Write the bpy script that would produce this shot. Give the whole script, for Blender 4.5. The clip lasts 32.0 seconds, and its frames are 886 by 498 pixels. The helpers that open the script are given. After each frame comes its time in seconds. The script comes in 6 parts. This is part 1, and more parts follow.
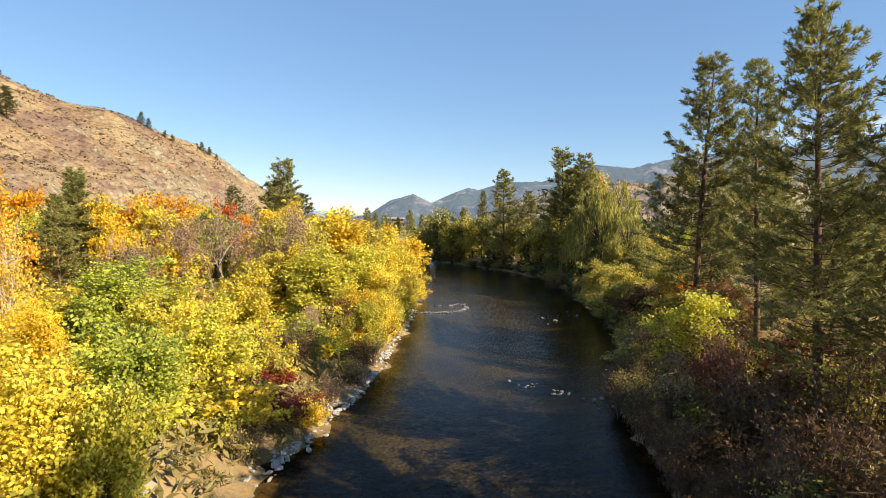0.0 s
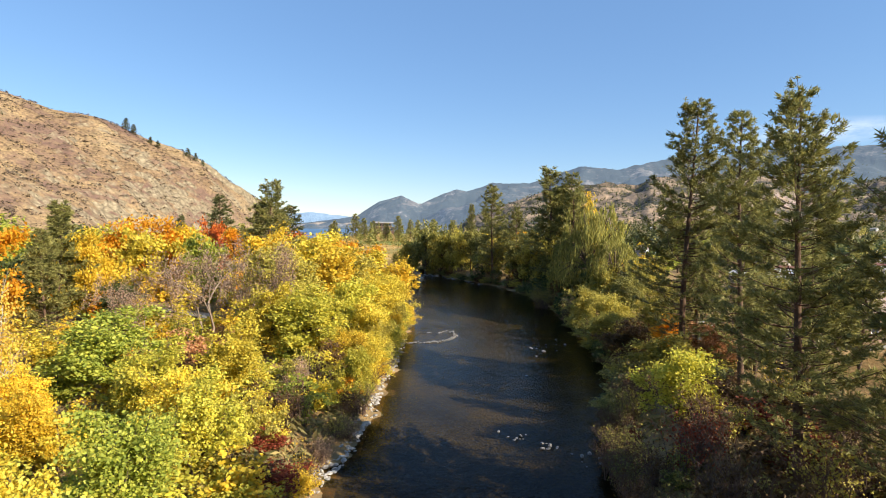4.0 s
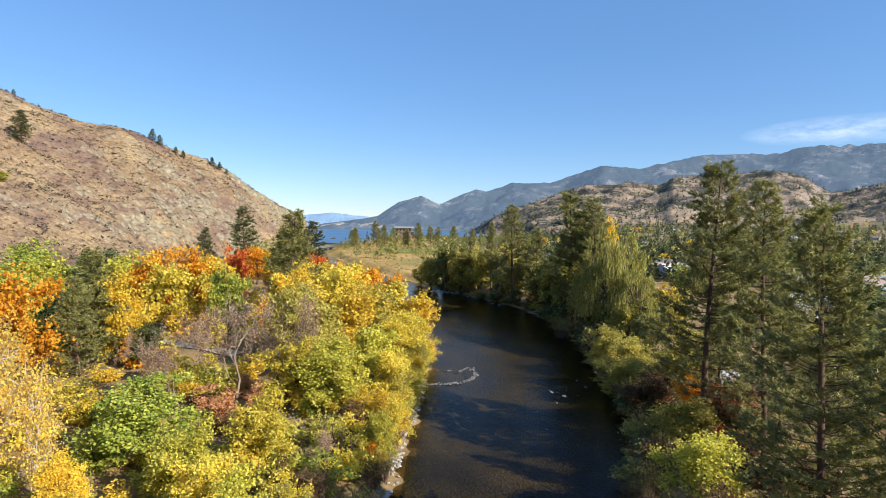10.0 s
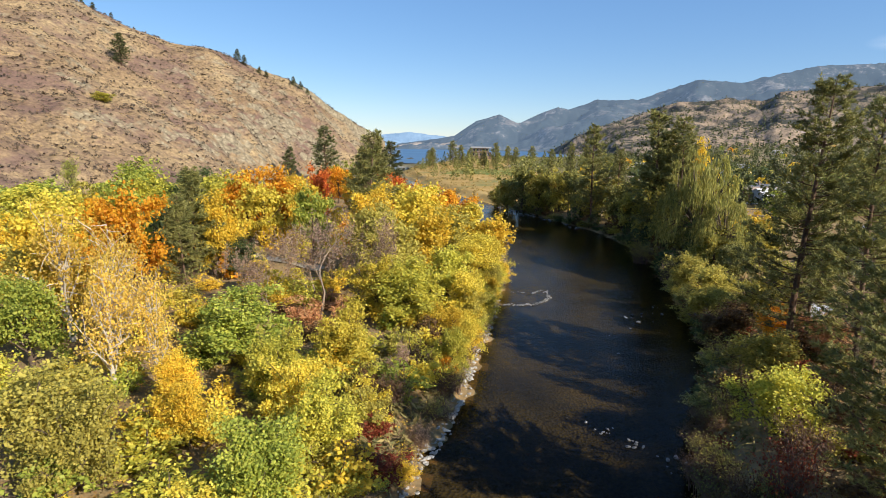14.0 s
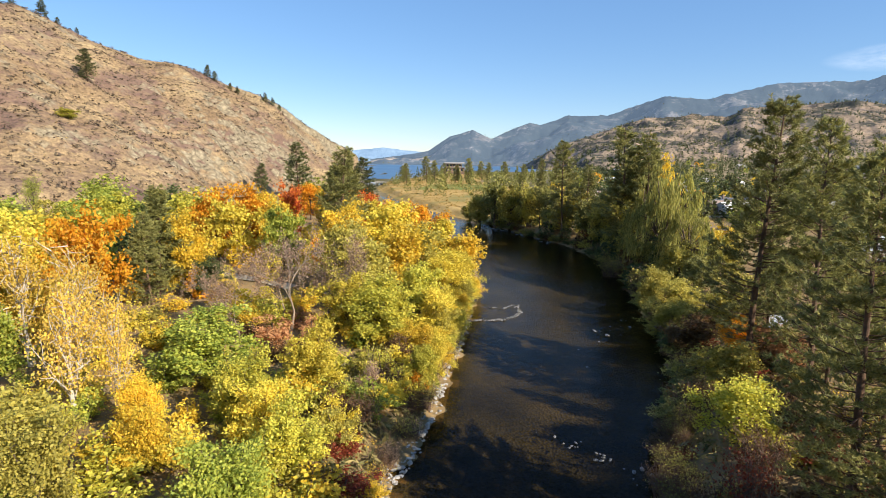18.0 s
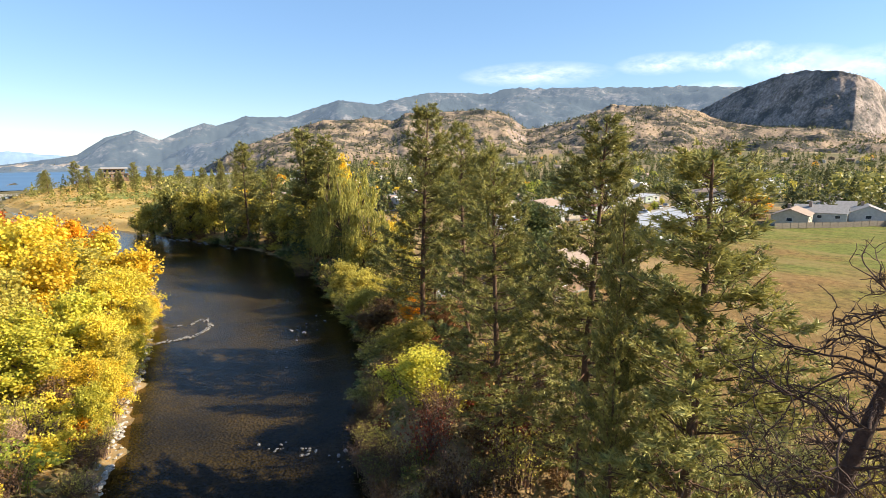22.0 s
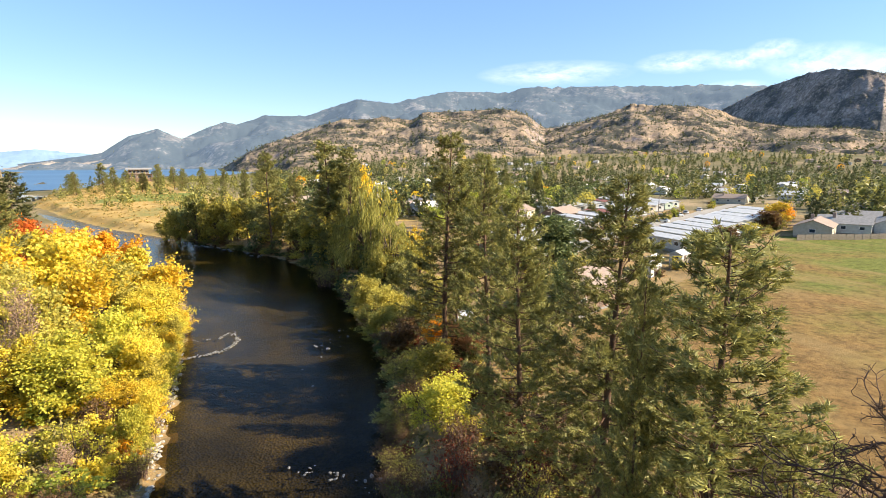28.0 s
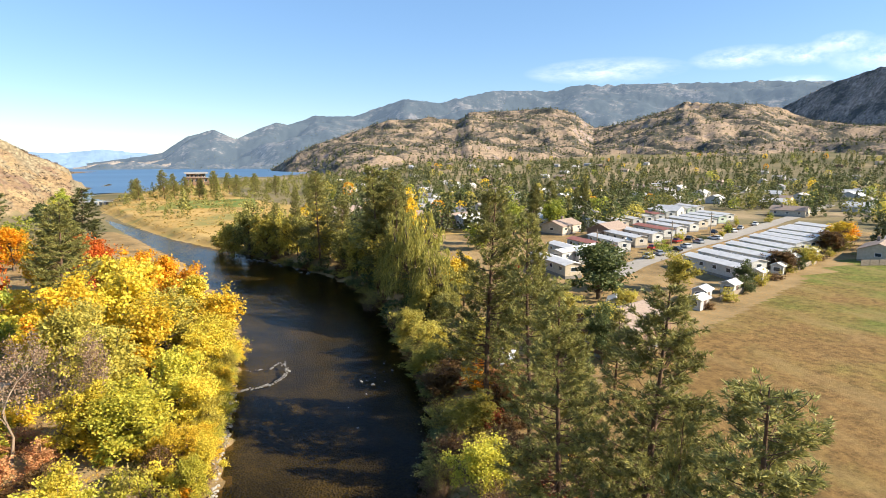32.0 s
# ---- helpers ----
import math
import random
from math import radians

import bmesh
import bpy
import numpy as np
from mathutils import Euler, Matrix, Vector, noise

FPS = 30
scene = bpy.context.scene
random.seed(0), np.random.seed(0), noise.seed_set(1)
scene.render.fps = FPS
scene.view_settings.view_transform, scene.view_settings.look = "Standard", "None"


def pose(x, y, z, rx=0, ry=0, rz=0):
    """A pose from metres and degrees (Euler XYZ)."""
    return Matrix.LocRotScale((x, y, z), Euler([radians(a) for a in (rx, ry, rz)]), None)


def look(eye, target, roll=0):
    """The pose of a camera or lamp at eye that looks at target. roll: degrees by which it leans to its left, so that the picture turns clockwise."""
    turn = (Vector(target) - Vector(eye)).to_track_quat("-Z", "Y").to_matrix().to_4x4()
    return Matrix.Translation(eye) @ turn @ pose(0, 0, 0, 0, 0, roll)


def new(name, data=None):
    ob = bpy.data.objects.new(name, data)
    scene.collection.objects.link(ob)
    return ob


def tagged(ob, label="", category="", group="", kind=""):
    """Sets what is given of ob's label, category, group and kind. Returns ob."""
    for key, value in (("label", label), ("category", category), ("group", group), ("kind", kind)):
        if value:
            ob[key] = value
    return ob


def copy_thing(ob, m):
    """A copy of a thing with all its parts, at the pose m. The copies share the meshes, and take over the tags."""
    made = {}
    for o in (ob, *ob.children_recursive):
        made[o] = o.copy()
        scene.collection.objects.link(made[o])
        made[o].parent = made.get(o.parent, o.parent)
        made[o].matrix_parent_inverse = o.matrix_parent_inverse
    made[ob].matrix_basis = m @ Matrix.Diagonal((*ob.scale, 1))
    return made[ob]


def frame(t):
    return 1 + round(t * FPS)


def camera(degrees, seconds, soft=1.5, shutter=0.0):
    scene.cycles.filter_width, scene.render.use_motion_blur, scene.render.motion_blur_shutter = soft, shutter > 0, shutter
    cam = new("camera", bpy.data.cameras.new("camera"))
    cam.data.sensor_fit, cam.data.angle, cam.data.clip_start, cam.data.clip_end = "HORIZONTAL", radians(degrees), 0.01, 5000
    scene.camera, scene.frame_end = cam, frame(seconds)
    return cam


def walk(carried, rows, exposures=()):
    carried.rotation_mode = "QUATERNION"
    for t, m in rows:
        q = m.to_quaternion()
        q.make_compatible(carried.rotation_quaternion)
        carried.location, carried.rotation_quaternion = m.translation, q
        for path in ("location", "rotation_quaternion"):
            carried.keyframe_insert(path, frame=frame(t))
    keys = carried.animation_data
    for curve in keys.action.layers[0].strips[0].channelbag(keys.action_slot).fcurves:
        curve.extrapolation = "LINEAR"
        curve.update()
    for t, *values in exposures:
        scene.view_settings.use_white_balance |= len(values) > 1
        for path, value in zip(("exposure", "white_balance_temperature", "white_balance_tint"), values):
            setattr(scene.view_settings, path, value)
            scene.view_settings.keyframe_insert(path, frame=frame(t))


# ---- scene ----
cam = camera(78.4, 32.0, soft=0.5)
PATH = [
    (0, (-0.211, 1.152, 11.197), (-0.184, 3.15, 11.117), 1.1),
    (1, (-0.11, 1.262, 12.136), (-0.069, 3.26, 12.06), 1.2),
    (2, (-0.256, 1.027, 13.23), (-0.199, 3.025, 13.155), 1.2),
    (3, (-0.356, 1.074, 14.229), (-0.292, 3.072, 14.153), 1.1),
    (3.5, (-0.377, 1.019, 14.62), (-0.309, 3.017, 14.544), 1.0),
    (5.5, (-0.235, 0.825, 16.405), (-0.161, 2.822, 16.33), 1.1),
    (6, (-0.143, 0.941, 16.931), (-0.072, 2.938, 16.854), 1.0),
    (7, (-0.247, 0.76, 18.107), (-0.187, 2.757, 18.031), 1.1),
    (8, (-0.32, 0.742, 19.334), (-0.28, 2.74, 19.257), 1.0),
    (9, (-0.38, 0.775, 20.368), (-0.363, 2.773, 20.291), 1.1),
    (10, (-0.56, 0.652, 20.701), (-0.563, 2.65, 20.622), 0.9),
    (10.5, (-0.624, 0.568, 20.863), (-0.669, 2.566, 20.783), 0.8),
    (11, (-0.672, 0.487, 20.887), (-0.79, 2.482, 20.805), 1.0),
    (11.5, (-0.674, 0.446, 20.851), (-0.873, 2.434, 20.767), 1.0),
    (12, (-0.621, 0.357, 20.837), (-0.873, 2.339, 20.753), 1.0),
    (13, (-0.601, 0.264, 20.749), (-0.883, 2.242, 20.66), 0.9),
    (13.5, (-0.464, 0.334, 20.751), (-0.743, 2.302, 20.531), 1.0),
    (14, (-0.461, 0.371, 20.873), (-0.734, 2.317, 20.501), 1.1),
    (14.5, (-0.49, 0.348, 20.931), (-0.759, 2.286, 20.514), 1.1),
    (16.5, (-0.333, 0.065, 21.067), (-0.566, 2.026, 20.75), 1.0),
    (17, (-0.208, 0.162, 21.124), (-0.422, 2.125, 20.806), 1.0),
    (18, (0.117, 0.123, 21.177), (-0.067, 2.089, 20.86), 0.9),
    (19, (0.254, 0.161, 21.197), (0.094, 2.129, 20.88), 1.0),
    (19.5, (0.151, -0.105, 21.022), (0.004, 1.864, 20.704), 1.0),
    (20, (0.381, 0.053, 20.947), (0.319, 2.028, 20.633), 0.8),
    (20.5, (0.394, -0.24, 20.91), (0.522, 1.732, 20.6), 0.7),
    (21, (0.551, -0.425, 20.862), (0.934, 1.514, 20.557), 0.6),
    (21.5, (0.748, -0.466, 21.131), (1.405, 1.398, 20.823), -0.3),
    (22, (0.815, -0.471, 21.084), (1.696, 1.298, 20.776), -0.5),
    (22.5, (0.763, -0.554, 21.059), (1.809, 1.122, 20.751), -0.7),
    (23, (0.682, -0.693, 20.959), (1.83, 0.915, 20.652), -0.8),
    (23.5, (0.557, -0.865, 20.913), (1.769, 0.697, 20.605), -0.8),
    (24, (0.611, -0.859, 20.902), (1.811, 0.711, 20.596), -0.8),
    (24.5, (0.693, -0.795, 20.93), (1.846, 0.811, 20.625), -0.7),
    (25, (0.649, -0.796, 20.957), (1.746, 0.848, 20.654), -0.6),
    (25.5, (0.561, -0.812, 21.007), (1.596, 0.873, 20.703), -0.5),
    (27.5, (-0.1, -1.08, 23.35), (0.757, 0.7, 23.04), -0.3),
    (28, (-0.143, -1.113, 24.006), (0.682, 0.681, 23.694), -0.3),
    (29, (-0.214, -1.213, 25.455), (0.558, 0.605, 25.141), -0.3),
    (30, (-0.062, -1.139, 26.706), (0.667, 0.697, 26.395), -0.3),
    (31, (0.005, -1.19, 28.13), (0.703, 0.658, 27.816), -0.3),
    (32, (-0.046, -1.304, 29.636), (0.627, 0.553, 29.32), -0.3),
]
EXPOSURES = [(0, 1.05, 7550, 12), (3.5, 1.02, 7100, 12), (7, 0.86, 6450, 11), (13, 0.78, 6180, 11), (14.2, 0.72, 6500, 11), (16.8, 0.84, 6620, 11), (19.5, 0.94, 6620, 11), (20.6, 0.98, 6750, 11), (22.2, 1.32, 7430, 12), (24, 1.42, 7530, 12), (26, 1.42, 7480, 12), (29, 1.32, 7280, 11), (32, 1.24, 7180, 11)]
walk(cam, [(t, look(eye, target, roll)) for t, eye, target, roll in PATH], EXPOSURES)

# ---------------------------------------------------------------- world and sun
SUN_FROM = Vector((0.85, -0.53, 0)).normalized()
SUN_UP = radians(30)
sun_dir = Vector((SUN_FROM.x * math.cos(SUN_UP), SUN_FROM.y * math.cos(SUN_UP), math.sin(SUN_UP)))
world = bpy.data.worlds.new("sky")
world.use_nodes = True
scene.world = world
wn = world.node_tree
sky = wn.nodes.new("ShaderNodeTexSky")
sky.sky_type, sky.sun_disc = "NISHITA", False
sky.sun_elevation, sky.sun_rotation = SUN_UP, math.atan2(SUN_FROM.x, SUN_FROM.y)
sky.altitude, sky.air_density, sky.dust_density, sky.ozone_density = 200, 1.0, 0.0, 2.2
vivid = wn.nodes.new("ShaderNodeHueSaturation")
vivid.inputs["Saturation"].default_value = 1.2
wn.links.new(sky.outputs[0], vivid.inputs["Color"])
even_sky = wn.nodes.new("ShaderNodeMix")
even_sky.data_type = "RGBA"
even_sky.inputs[0].default_value = 0.35
even_sky.inputs[7].default_value = (1.9, 3.7, 7.4, 1)
wn.links.new(vivid.outputs[0], even_sky.inputs[6])
wn.links.new(even_sky.outputs[2], wn.nodes["Background"].inputs[0])
wn.nodes["Background"].inputs[1].default_value = 0.08
sun = new("sun", bpy.data.lights.new("sun", "SUN"))
sun.data.energy, sun.data.angle, sun.data.color = 5.0, radians(0.53), (1.0, 0.93, 0.80)
sun.matrix_world = look(sun_dir * 300, (0, 0, 0))


# ---------------------------------------------------------------- materials
class Nodes:
    """A node material built step by step."""

    def __init__(self, name):
        self.m = bpy.data.materials.new(name)
        self.m.use_nodes = True
        self.t = self.m.node_tree
        self.b = self.t.nodes["Principled BSDF"]

    def add(self, kind, **values):
        n = self.t.nodes.new("ShaderNode" + kind)
        for key, value in values.items():
            n.inputs[key].default_value = value
        return n

    def link(self, a, b):
        self.t.links.new(a, b)

    def coord(self, name="Object"):
        return self.add("TexCoord").outputs[name]

    def noise(self, scale, detail=4.0, rough=0.6, vec=None, stretch=None):
        vec = vec or self.coord()
        if stretch:
            mp = self.add("Mapping")
            mp.inputs["Scale"].default_value = stretch
            self.link(vec, mp.inputs["Vector"])
            vec = mp.outputs[0]
        n = self.add("TexNoise", Scale=scale, Detail=detail, Roughness=rough)
        self.link(vec, n.inputs["Vector"])
        return n.outputs["Fac"]

    def ramp(self, fac, stops, hard=False):
        r = self.add("ValToRGB")
        if hard:
            r.color_ramp.interpolation = "EASE"
        e = r.color_ramp.elements
        while len(e) < len(stops):
            e.new(0.5)
        for el, (pos, col) in zip(e, stops):
            el.position, el.color = pos, (*col, 1)
        self.link(fac, r.inputs[0])
        return r.outputs[0]

    def mix(self, fac, a, b, blend="MIX"):
        n = self.t.nodes.new("ShaderNodeMix")
        n.data_type, n.blend_type = "RGBA", blend
        for sock, v in ((n.inputs[0], fac), (n.inputs[6], a), (n.inputs[7], b)):
            if isinstance(v, bpy.types.NodeSocket):
                self.link(v, sock)
            else:
                sock.default_value = v if isinstance(v, float) else (*v, 1)
        return n.outputs[2]

    def math(self, op, a, b=0.0):
        n = self.add("Math")
        n.operation = op
        for sock, v in zip(n.inputs, (a, b)):
            if isinstance(v, bpy.types.NodeSocket):
                self.link(v, sock)
            else:
                sock.default_value = v
        return n.outputs[0]

    def done(self, color, rough=0.8, bump=None, strength=0.4, distance=0.1, metal=0.0, spec=0.3):
        if isinstance(color, bpy.types.NodeSocket):
            self.link(color, self.b.inputs["Base Color"])
        else:
            self.b.inputs["Base Color"].default_value = (*color, 1)
        if isinstance(rough, bpy.types.NodeSocket):
            self.link(rough, self.b.inputs["Roughness"])
        else:
            self.b.inputs["Roughness"].default_value = rough
        self.b.inputs["Metallic"].default_value = metal
        self.b.inputs["Specular IOR Level"].default_value = spec
        if bump is not None:
            bn = self.add("Bump", Strength=strength, Distance=distance)
            self.link(bump, bn.inputs["Height"])
            self.link(bn.outputs[0], self.b.inputs["Normal"])
        return self.m


def simple(name, low, high, scale=3.0, rough=0.8, strength=0.3, distance=0.02, metal=0.0, per_object=0.0):
    n = Nodes(name)
    a = n.ramp(n.noise(scale, 6), [(0.3, low), (0.7, high)])
    c = n.mix(n.noise(scale * 9, 3), a, low, "MIX")
    c = n.mix(0.6, c, a)
    if per_object:
        h = n.add("HueSaturation")
        n.link(c, h.inputs["Color"])
        rnd = n.add("ObjectInfo").outputs["Random"]
        n.link(n.math("MULTIPLY_ADD", rnd, per_object), h.inputs["Value"])
        h.inputs["Value"].links[0].from_node.inputs[2].default_value = 1 - per_object / 2
        c = h.outputs[0]
    return n.done(c, rough, n.noise(scale * 6, 5), strength, distance, metal)


def leafy(name, stops, through_light=0.42, rough=0.55):
    """Foliage: a colour for every leaf, drawn from the stops, lighter and darker tree by tree."""
    n = Nodes(name)
    rnd = n.add("NewGeometry").outputs["Random Per Island"]
    big = n.noise(0.55, 2)
    fac = n.math("ADD", n.math("MULTIPLY", rnd, 0.62), n.math("MULTIPLY", n.math("SUBTRACT", big, 0.3), 0.95))
    c = n.ramp(fac, stops)
    h = n.add("HueSaturation")
    n.link(c, h.inputs["Color"])
    per = n.math("MULTIPLY_ADD", n.add("ObjectInfo").outputs["Random"], 0.35)
    per.node.inputs[2].default_value = 0.82
    n.link(per, h.inputs["Value"])
    c = h.outputs[0]
    n.done(c, rough, spec=0.25)
    tr = n.add("BsdfTranslucent")
    n.link(c, tr.inputs["Color"])
    ms = n.add("MixShader", Fac=through_light)
    n.link(n.b.outputs[0], ms.inputs[1])
    n.link(tr.outputs[0], ms.inputs[2])
    n.link(ms.outputs[0], n.t.nodes["Material Output"].inputs["Surface"])
    return n.m


def even(*cols):
    return [(i / max(1, len(cols) - 1), c) for i, c in enumerate(cols)]


LEAF = {
    "yellow": leafy("yellow_leaves", even((0.36, 0.33, 0.05), (0.66, 0.53, 0.065), (0.85, 0.67, 0.09), (0.86, 0.70, 0.13))),
    "gold": leafy("golden_leaves", even((0.34, 0.28, 0.04), (0.64, 0.44, 0.04), (0.82, 0.57, 0.06), (0.86, 0.54, 0.06))),
    "olive": leafy("olive_yellow_leaves", even((0.21, 0.19, 0.045), (0.38, 0.33, 0.07), (0.54, 0.45, 0.09), (0.67, 0.54, 0.11))),
    "lime": leafy("yellow_green_leaves", even((0.24, 0.27, 0.045), (0.45, 0.43, 0.06), (0.65, 0.56, 0.08), (0.80, 0.63, 0.09))),
    "green": leafy("green_leaves", even((0.15, 0.20, 0.04), (0.29, 0.34, 0.055), (0.46, 0.47, 0.075), (0.64, 0.57, 0.09))),
    "deep": leafy("deep_green_leaves", even((0.04, 0.06, 0.025), (0.08, 0.105, 0.035), (0.13, 0.15, 0.05), (0.19, 0.20, 0.06))),
    "orange": leafy("orange_leaves", even((0.45, 0.18, 0.02), (0.75, 0.32, 0.02), (0.85, 0.44, 0.03), (0.85, 0.58, 0.06))),
    "red": leafy("red_leaves", even((0.35, 0.06, 0.02), (0.60, 0.12, 0.03), (0.72, 0.20, 0.03), (0.60, 0.28, 0.05))),
    "maroon": leafy("maroon_leaves", even((0.10, 0.02, 0.015), (0.20, 0.04, 0.02), (0.30, 0.07, 0.03), (0.28, 0.12, 0.04))),
    "salmon": leafy("salmon_leaves", even((0.34, 0.17, 0.08), (0.50, 0.24, 0.11), (0.58, 0.32, 0.15), (0.50, 0.30, 0.12))),
    "pale": leafy("pale_yellow_leaves", even((0.44, 0.32, 0.075), (0.66, 0.45, 0.08), (0.79, 0.53, 0.09), (0.81, 0.48, 0.08))),
    "rust": leafy("rust_brown_leaves", even((0.07, 0.04, 0.02), (0.12, 0.065, 0.028), (0.19, 0.105, 0.035), (0.16, 0.13, 0.05))),
    "grey": leafy("greyish_twig_leaves", even((0.26, 0.18, 0.13), (0.38, 0.26, 0.18), (0.48, 0.32, 0.21), (0.54, 0.34, 0.16))),
    "willow": leafy("willow_leaves", even((0.12, 0.125, 0.035), (0.27, 0.26, 0.065), (0.44, 0.40, 0.10), (0.62, 0.52, 0.15))),
    "needle": leafy("pine_needles", even((0.09, 0.097, 0.034), (0.19, 0.188, 0.06), (0.31, 0.288, 0.087), (0.47, 0.415, 0.137)), 0.3, 0.5),
    "bankside": leafy("bankside_leaves", even((0.09, 0.10, 0.03), (0.19, 0.19, 0.055), (0.32, 0.295, 0.08), (0.50, 0.43, 0.12)), 0.35),
    "fir": leafy("dark_conifer_needles", even((0.05, 0.06, 0.025), (0.09, 0.10, 0.038), (0.15, 0.155, 0.055), (0.22, 0.21, 0.075)), 0.2, 0.55),
    "sage": leafy("sagebrush_leaves", even((0.07, 0.048, 0.04), (0.11, 0.078, 0.055), (0.15, 0.115, 0.07), (0.10, 0.062, 0.055)), 0.1, 0.8),
    "reed": leafy("dry_grass_blades", even((0.28, 0.18, 0.06), (0.42, 0.28, 0.09), (0.52, 0.36, 0.12), (0.36, 0.30, 0.09)), 0.25, 0.7),
    "bank": leafy("bank_grass_blades", even((0.08, 0.08, 0.03), (0.16, 0.14, 0.05), (0.28, 0.22, 0.08), (0.36, 0.27, 0.10)), 0.25, 0.7),
}
BARK = simple("brown_bark", (0.07, 0.05, 0.035), (0.17, 0.12, 0.08), 4, 0.9, 0.8, 0.03)
PINE_BARK = simple("reddish_pine_bark", (0.07, 0.045, 0.03), (0.20, 0.115, 0.07), 3, 0.9, 0.9, 0.04)
PALE_BARK = simple("pale_birch_bark", (0.36, 0.31, 0.24), (0.62, 0.55, 0.44), 3, 0.8, 0.4, 0.02)
DEAD_BARK = simple("weathered_dark_bark", (0.04, 0.026, 0.022), (0.12, 0.075, 0.058), 4, 0.9, 0.9, 0.04)
TWIG = simple("grey_brown_twigs", (0.17, 0.125, 0.09), (0.36, 0.27, 0.19), 4, 0.9, 0.4, 0.01)
RED_TWIG = simple("reddish_brown_twigs", (0.09, 0.055, 0.042), (0.24, 0.15, 0.11), 4, 0.9, 0.4, 0.01)
STONE = simple("pale_river_stone", (0.24, 0.22, 0.19), (0.50, 0.47, 0.42), 2, 0.8, 0.5, 0.03, per_object=0.3)
WET_STONE = simple("wet_grey_stone", (0.07, 0.065, 0.058), (0.32, 0.30, 0.27), 2, 0.35, 0.5, 0.03, per_object=0.4)


def hill_material():
    n = Nodes("dry_rocky_hillside")
    pos = n.add("NewGeometry").outputs["Position"]
    soil = n.ramp(n.noise(0.03, 6, 0.6, pos), [(0.3, (0.20, 0.135, 0.08)), (0.5, (0.29, 0.205, 0.12)), (0.7, (0.37, 0.28, 0.16))])
    grass = n.ramp(n.noise(0.7, 6, 0.75, pos), [(0.38, (0.62, 0.60, 0.58)), (0.62, (1.25, 1.22, 1.12))])
    soil = n.mix(1.0, soil, grass, "MULTIPLY")
    patch = n.ramp(n.noise(0.028, 5, 0.7, pos, (1, 1, 1.6)), [(0.47, (0, 0, 0)), (0.60, (0.8, 0.8, 0.8))])
    soil = n.mix(patch, soil, (0.15, 0.092, 0.078))
    brush = n.ramp(n.noise(0.42, 5, 0.8, pos), [(0.52, (0, 0, 0)), (0.60, (0.75, 0.75, 0.75))])
    soil = n.mix(brush, soil, (0.11, 0.075, 0.055))
    cracks = n.add("TexVoronoi", Scale=0.22)
    cracks.feature = "DISTANCE_TO_EDGE"
    n.link(pos, cracks.inputs["Vector"])
    rockc = n.ramp(n.noise(0.35, 8, 0.75, pos, (1, 1, 1.8)), [(0.32, (0.10, 0.08, 0.055)), (0.5, (0.25, 0.205, 0.135)), (0.68, (0.40, 0.335, 0.22))])
    rockc = n.mix(n.ramp(cracks.outputs["Distance"], [(0.0, (0.6, 0.6, 0.6)), (0.12, (0, 0, 0))]), rockc, (0.09, 0.07, 0.05))
    nz = n.add("SeparateXYZ")
    n.link(n.add("NewGeometry").outputs["Normal"], nz.inputs[0])
    steep = n.math("ADD", n.math("SUBTRACT", 0.70, nz.outputs["Z"]), n.math("MULTIPLY", n.math("SUBTRACT", n.noise(0.035, 6, 0.65, pos), 0.5), 1.1))
    mask = n.ramp(steep, [(0.03, (0, 0, 0)), (0.14, (1, 1, 1))])
    c = n.mix(mask, soil, rockc)
    h1, h2 = n.noise(0.5, 7, 0.7, pos, (1, 1, 1.5)), n.noise(2.2, 4, 0.7, pos)
    return n.done(c, 0.92, n.math("ADD", h1, n.math("MULTIPLY", h2, 0.4)), 0.8, 0.7, spec=0.1)


def soil_material():
    n = Nodes("leaf_strewn_soil")
    pos = n.add("NewGeometry").outputs["Position"]
    c = n.ramp(n.noise(0.12, 6, 0.6, pos), [(0.32, (0.13, 0.095, 0.05)), (0.5, (0.24, 0.17, 0.085)), (0.68, (0.32, 0.23, 0.12))])
    fallen = n.ramp(n.noise(2.6, 5, 0.8, pos), [(0.52, (0, 0, 0)), (0.64, (1, 1, 1))])
    c = n.mix(fallen, c, (0.40, 0.22, 0.07))
    return n.done(c, 0.95, n.noise(3, 6, 0.7, pos), 0.8, 0.15, spec=0.1)


def far_soil_material():
    n = Nodes("dry_valley_floor")
    pos = n.add("NewGeometry").outputs["Position"]
    c = n.ramp(n.noise(0.008, 8, 0.65, pos), [(0.36, (0.09, 0.085, 0.04)), (0.50, (0.17, 0.14, 0.075)), (0.66, (0.34, 0.25, 0.15))])
    c = n.mix(n.ramp(n.noise(0.09, 5, 0.7, pos), [(0.5, (0, 0, 0)), (0.62, (1, 1, 1))]), c, (0.17, 0.14, 0.07))
    return n.done(c, 0.95, n.noise(0.4, 6, 0.7, pos), 0.7, 0.4, spec=0.1)


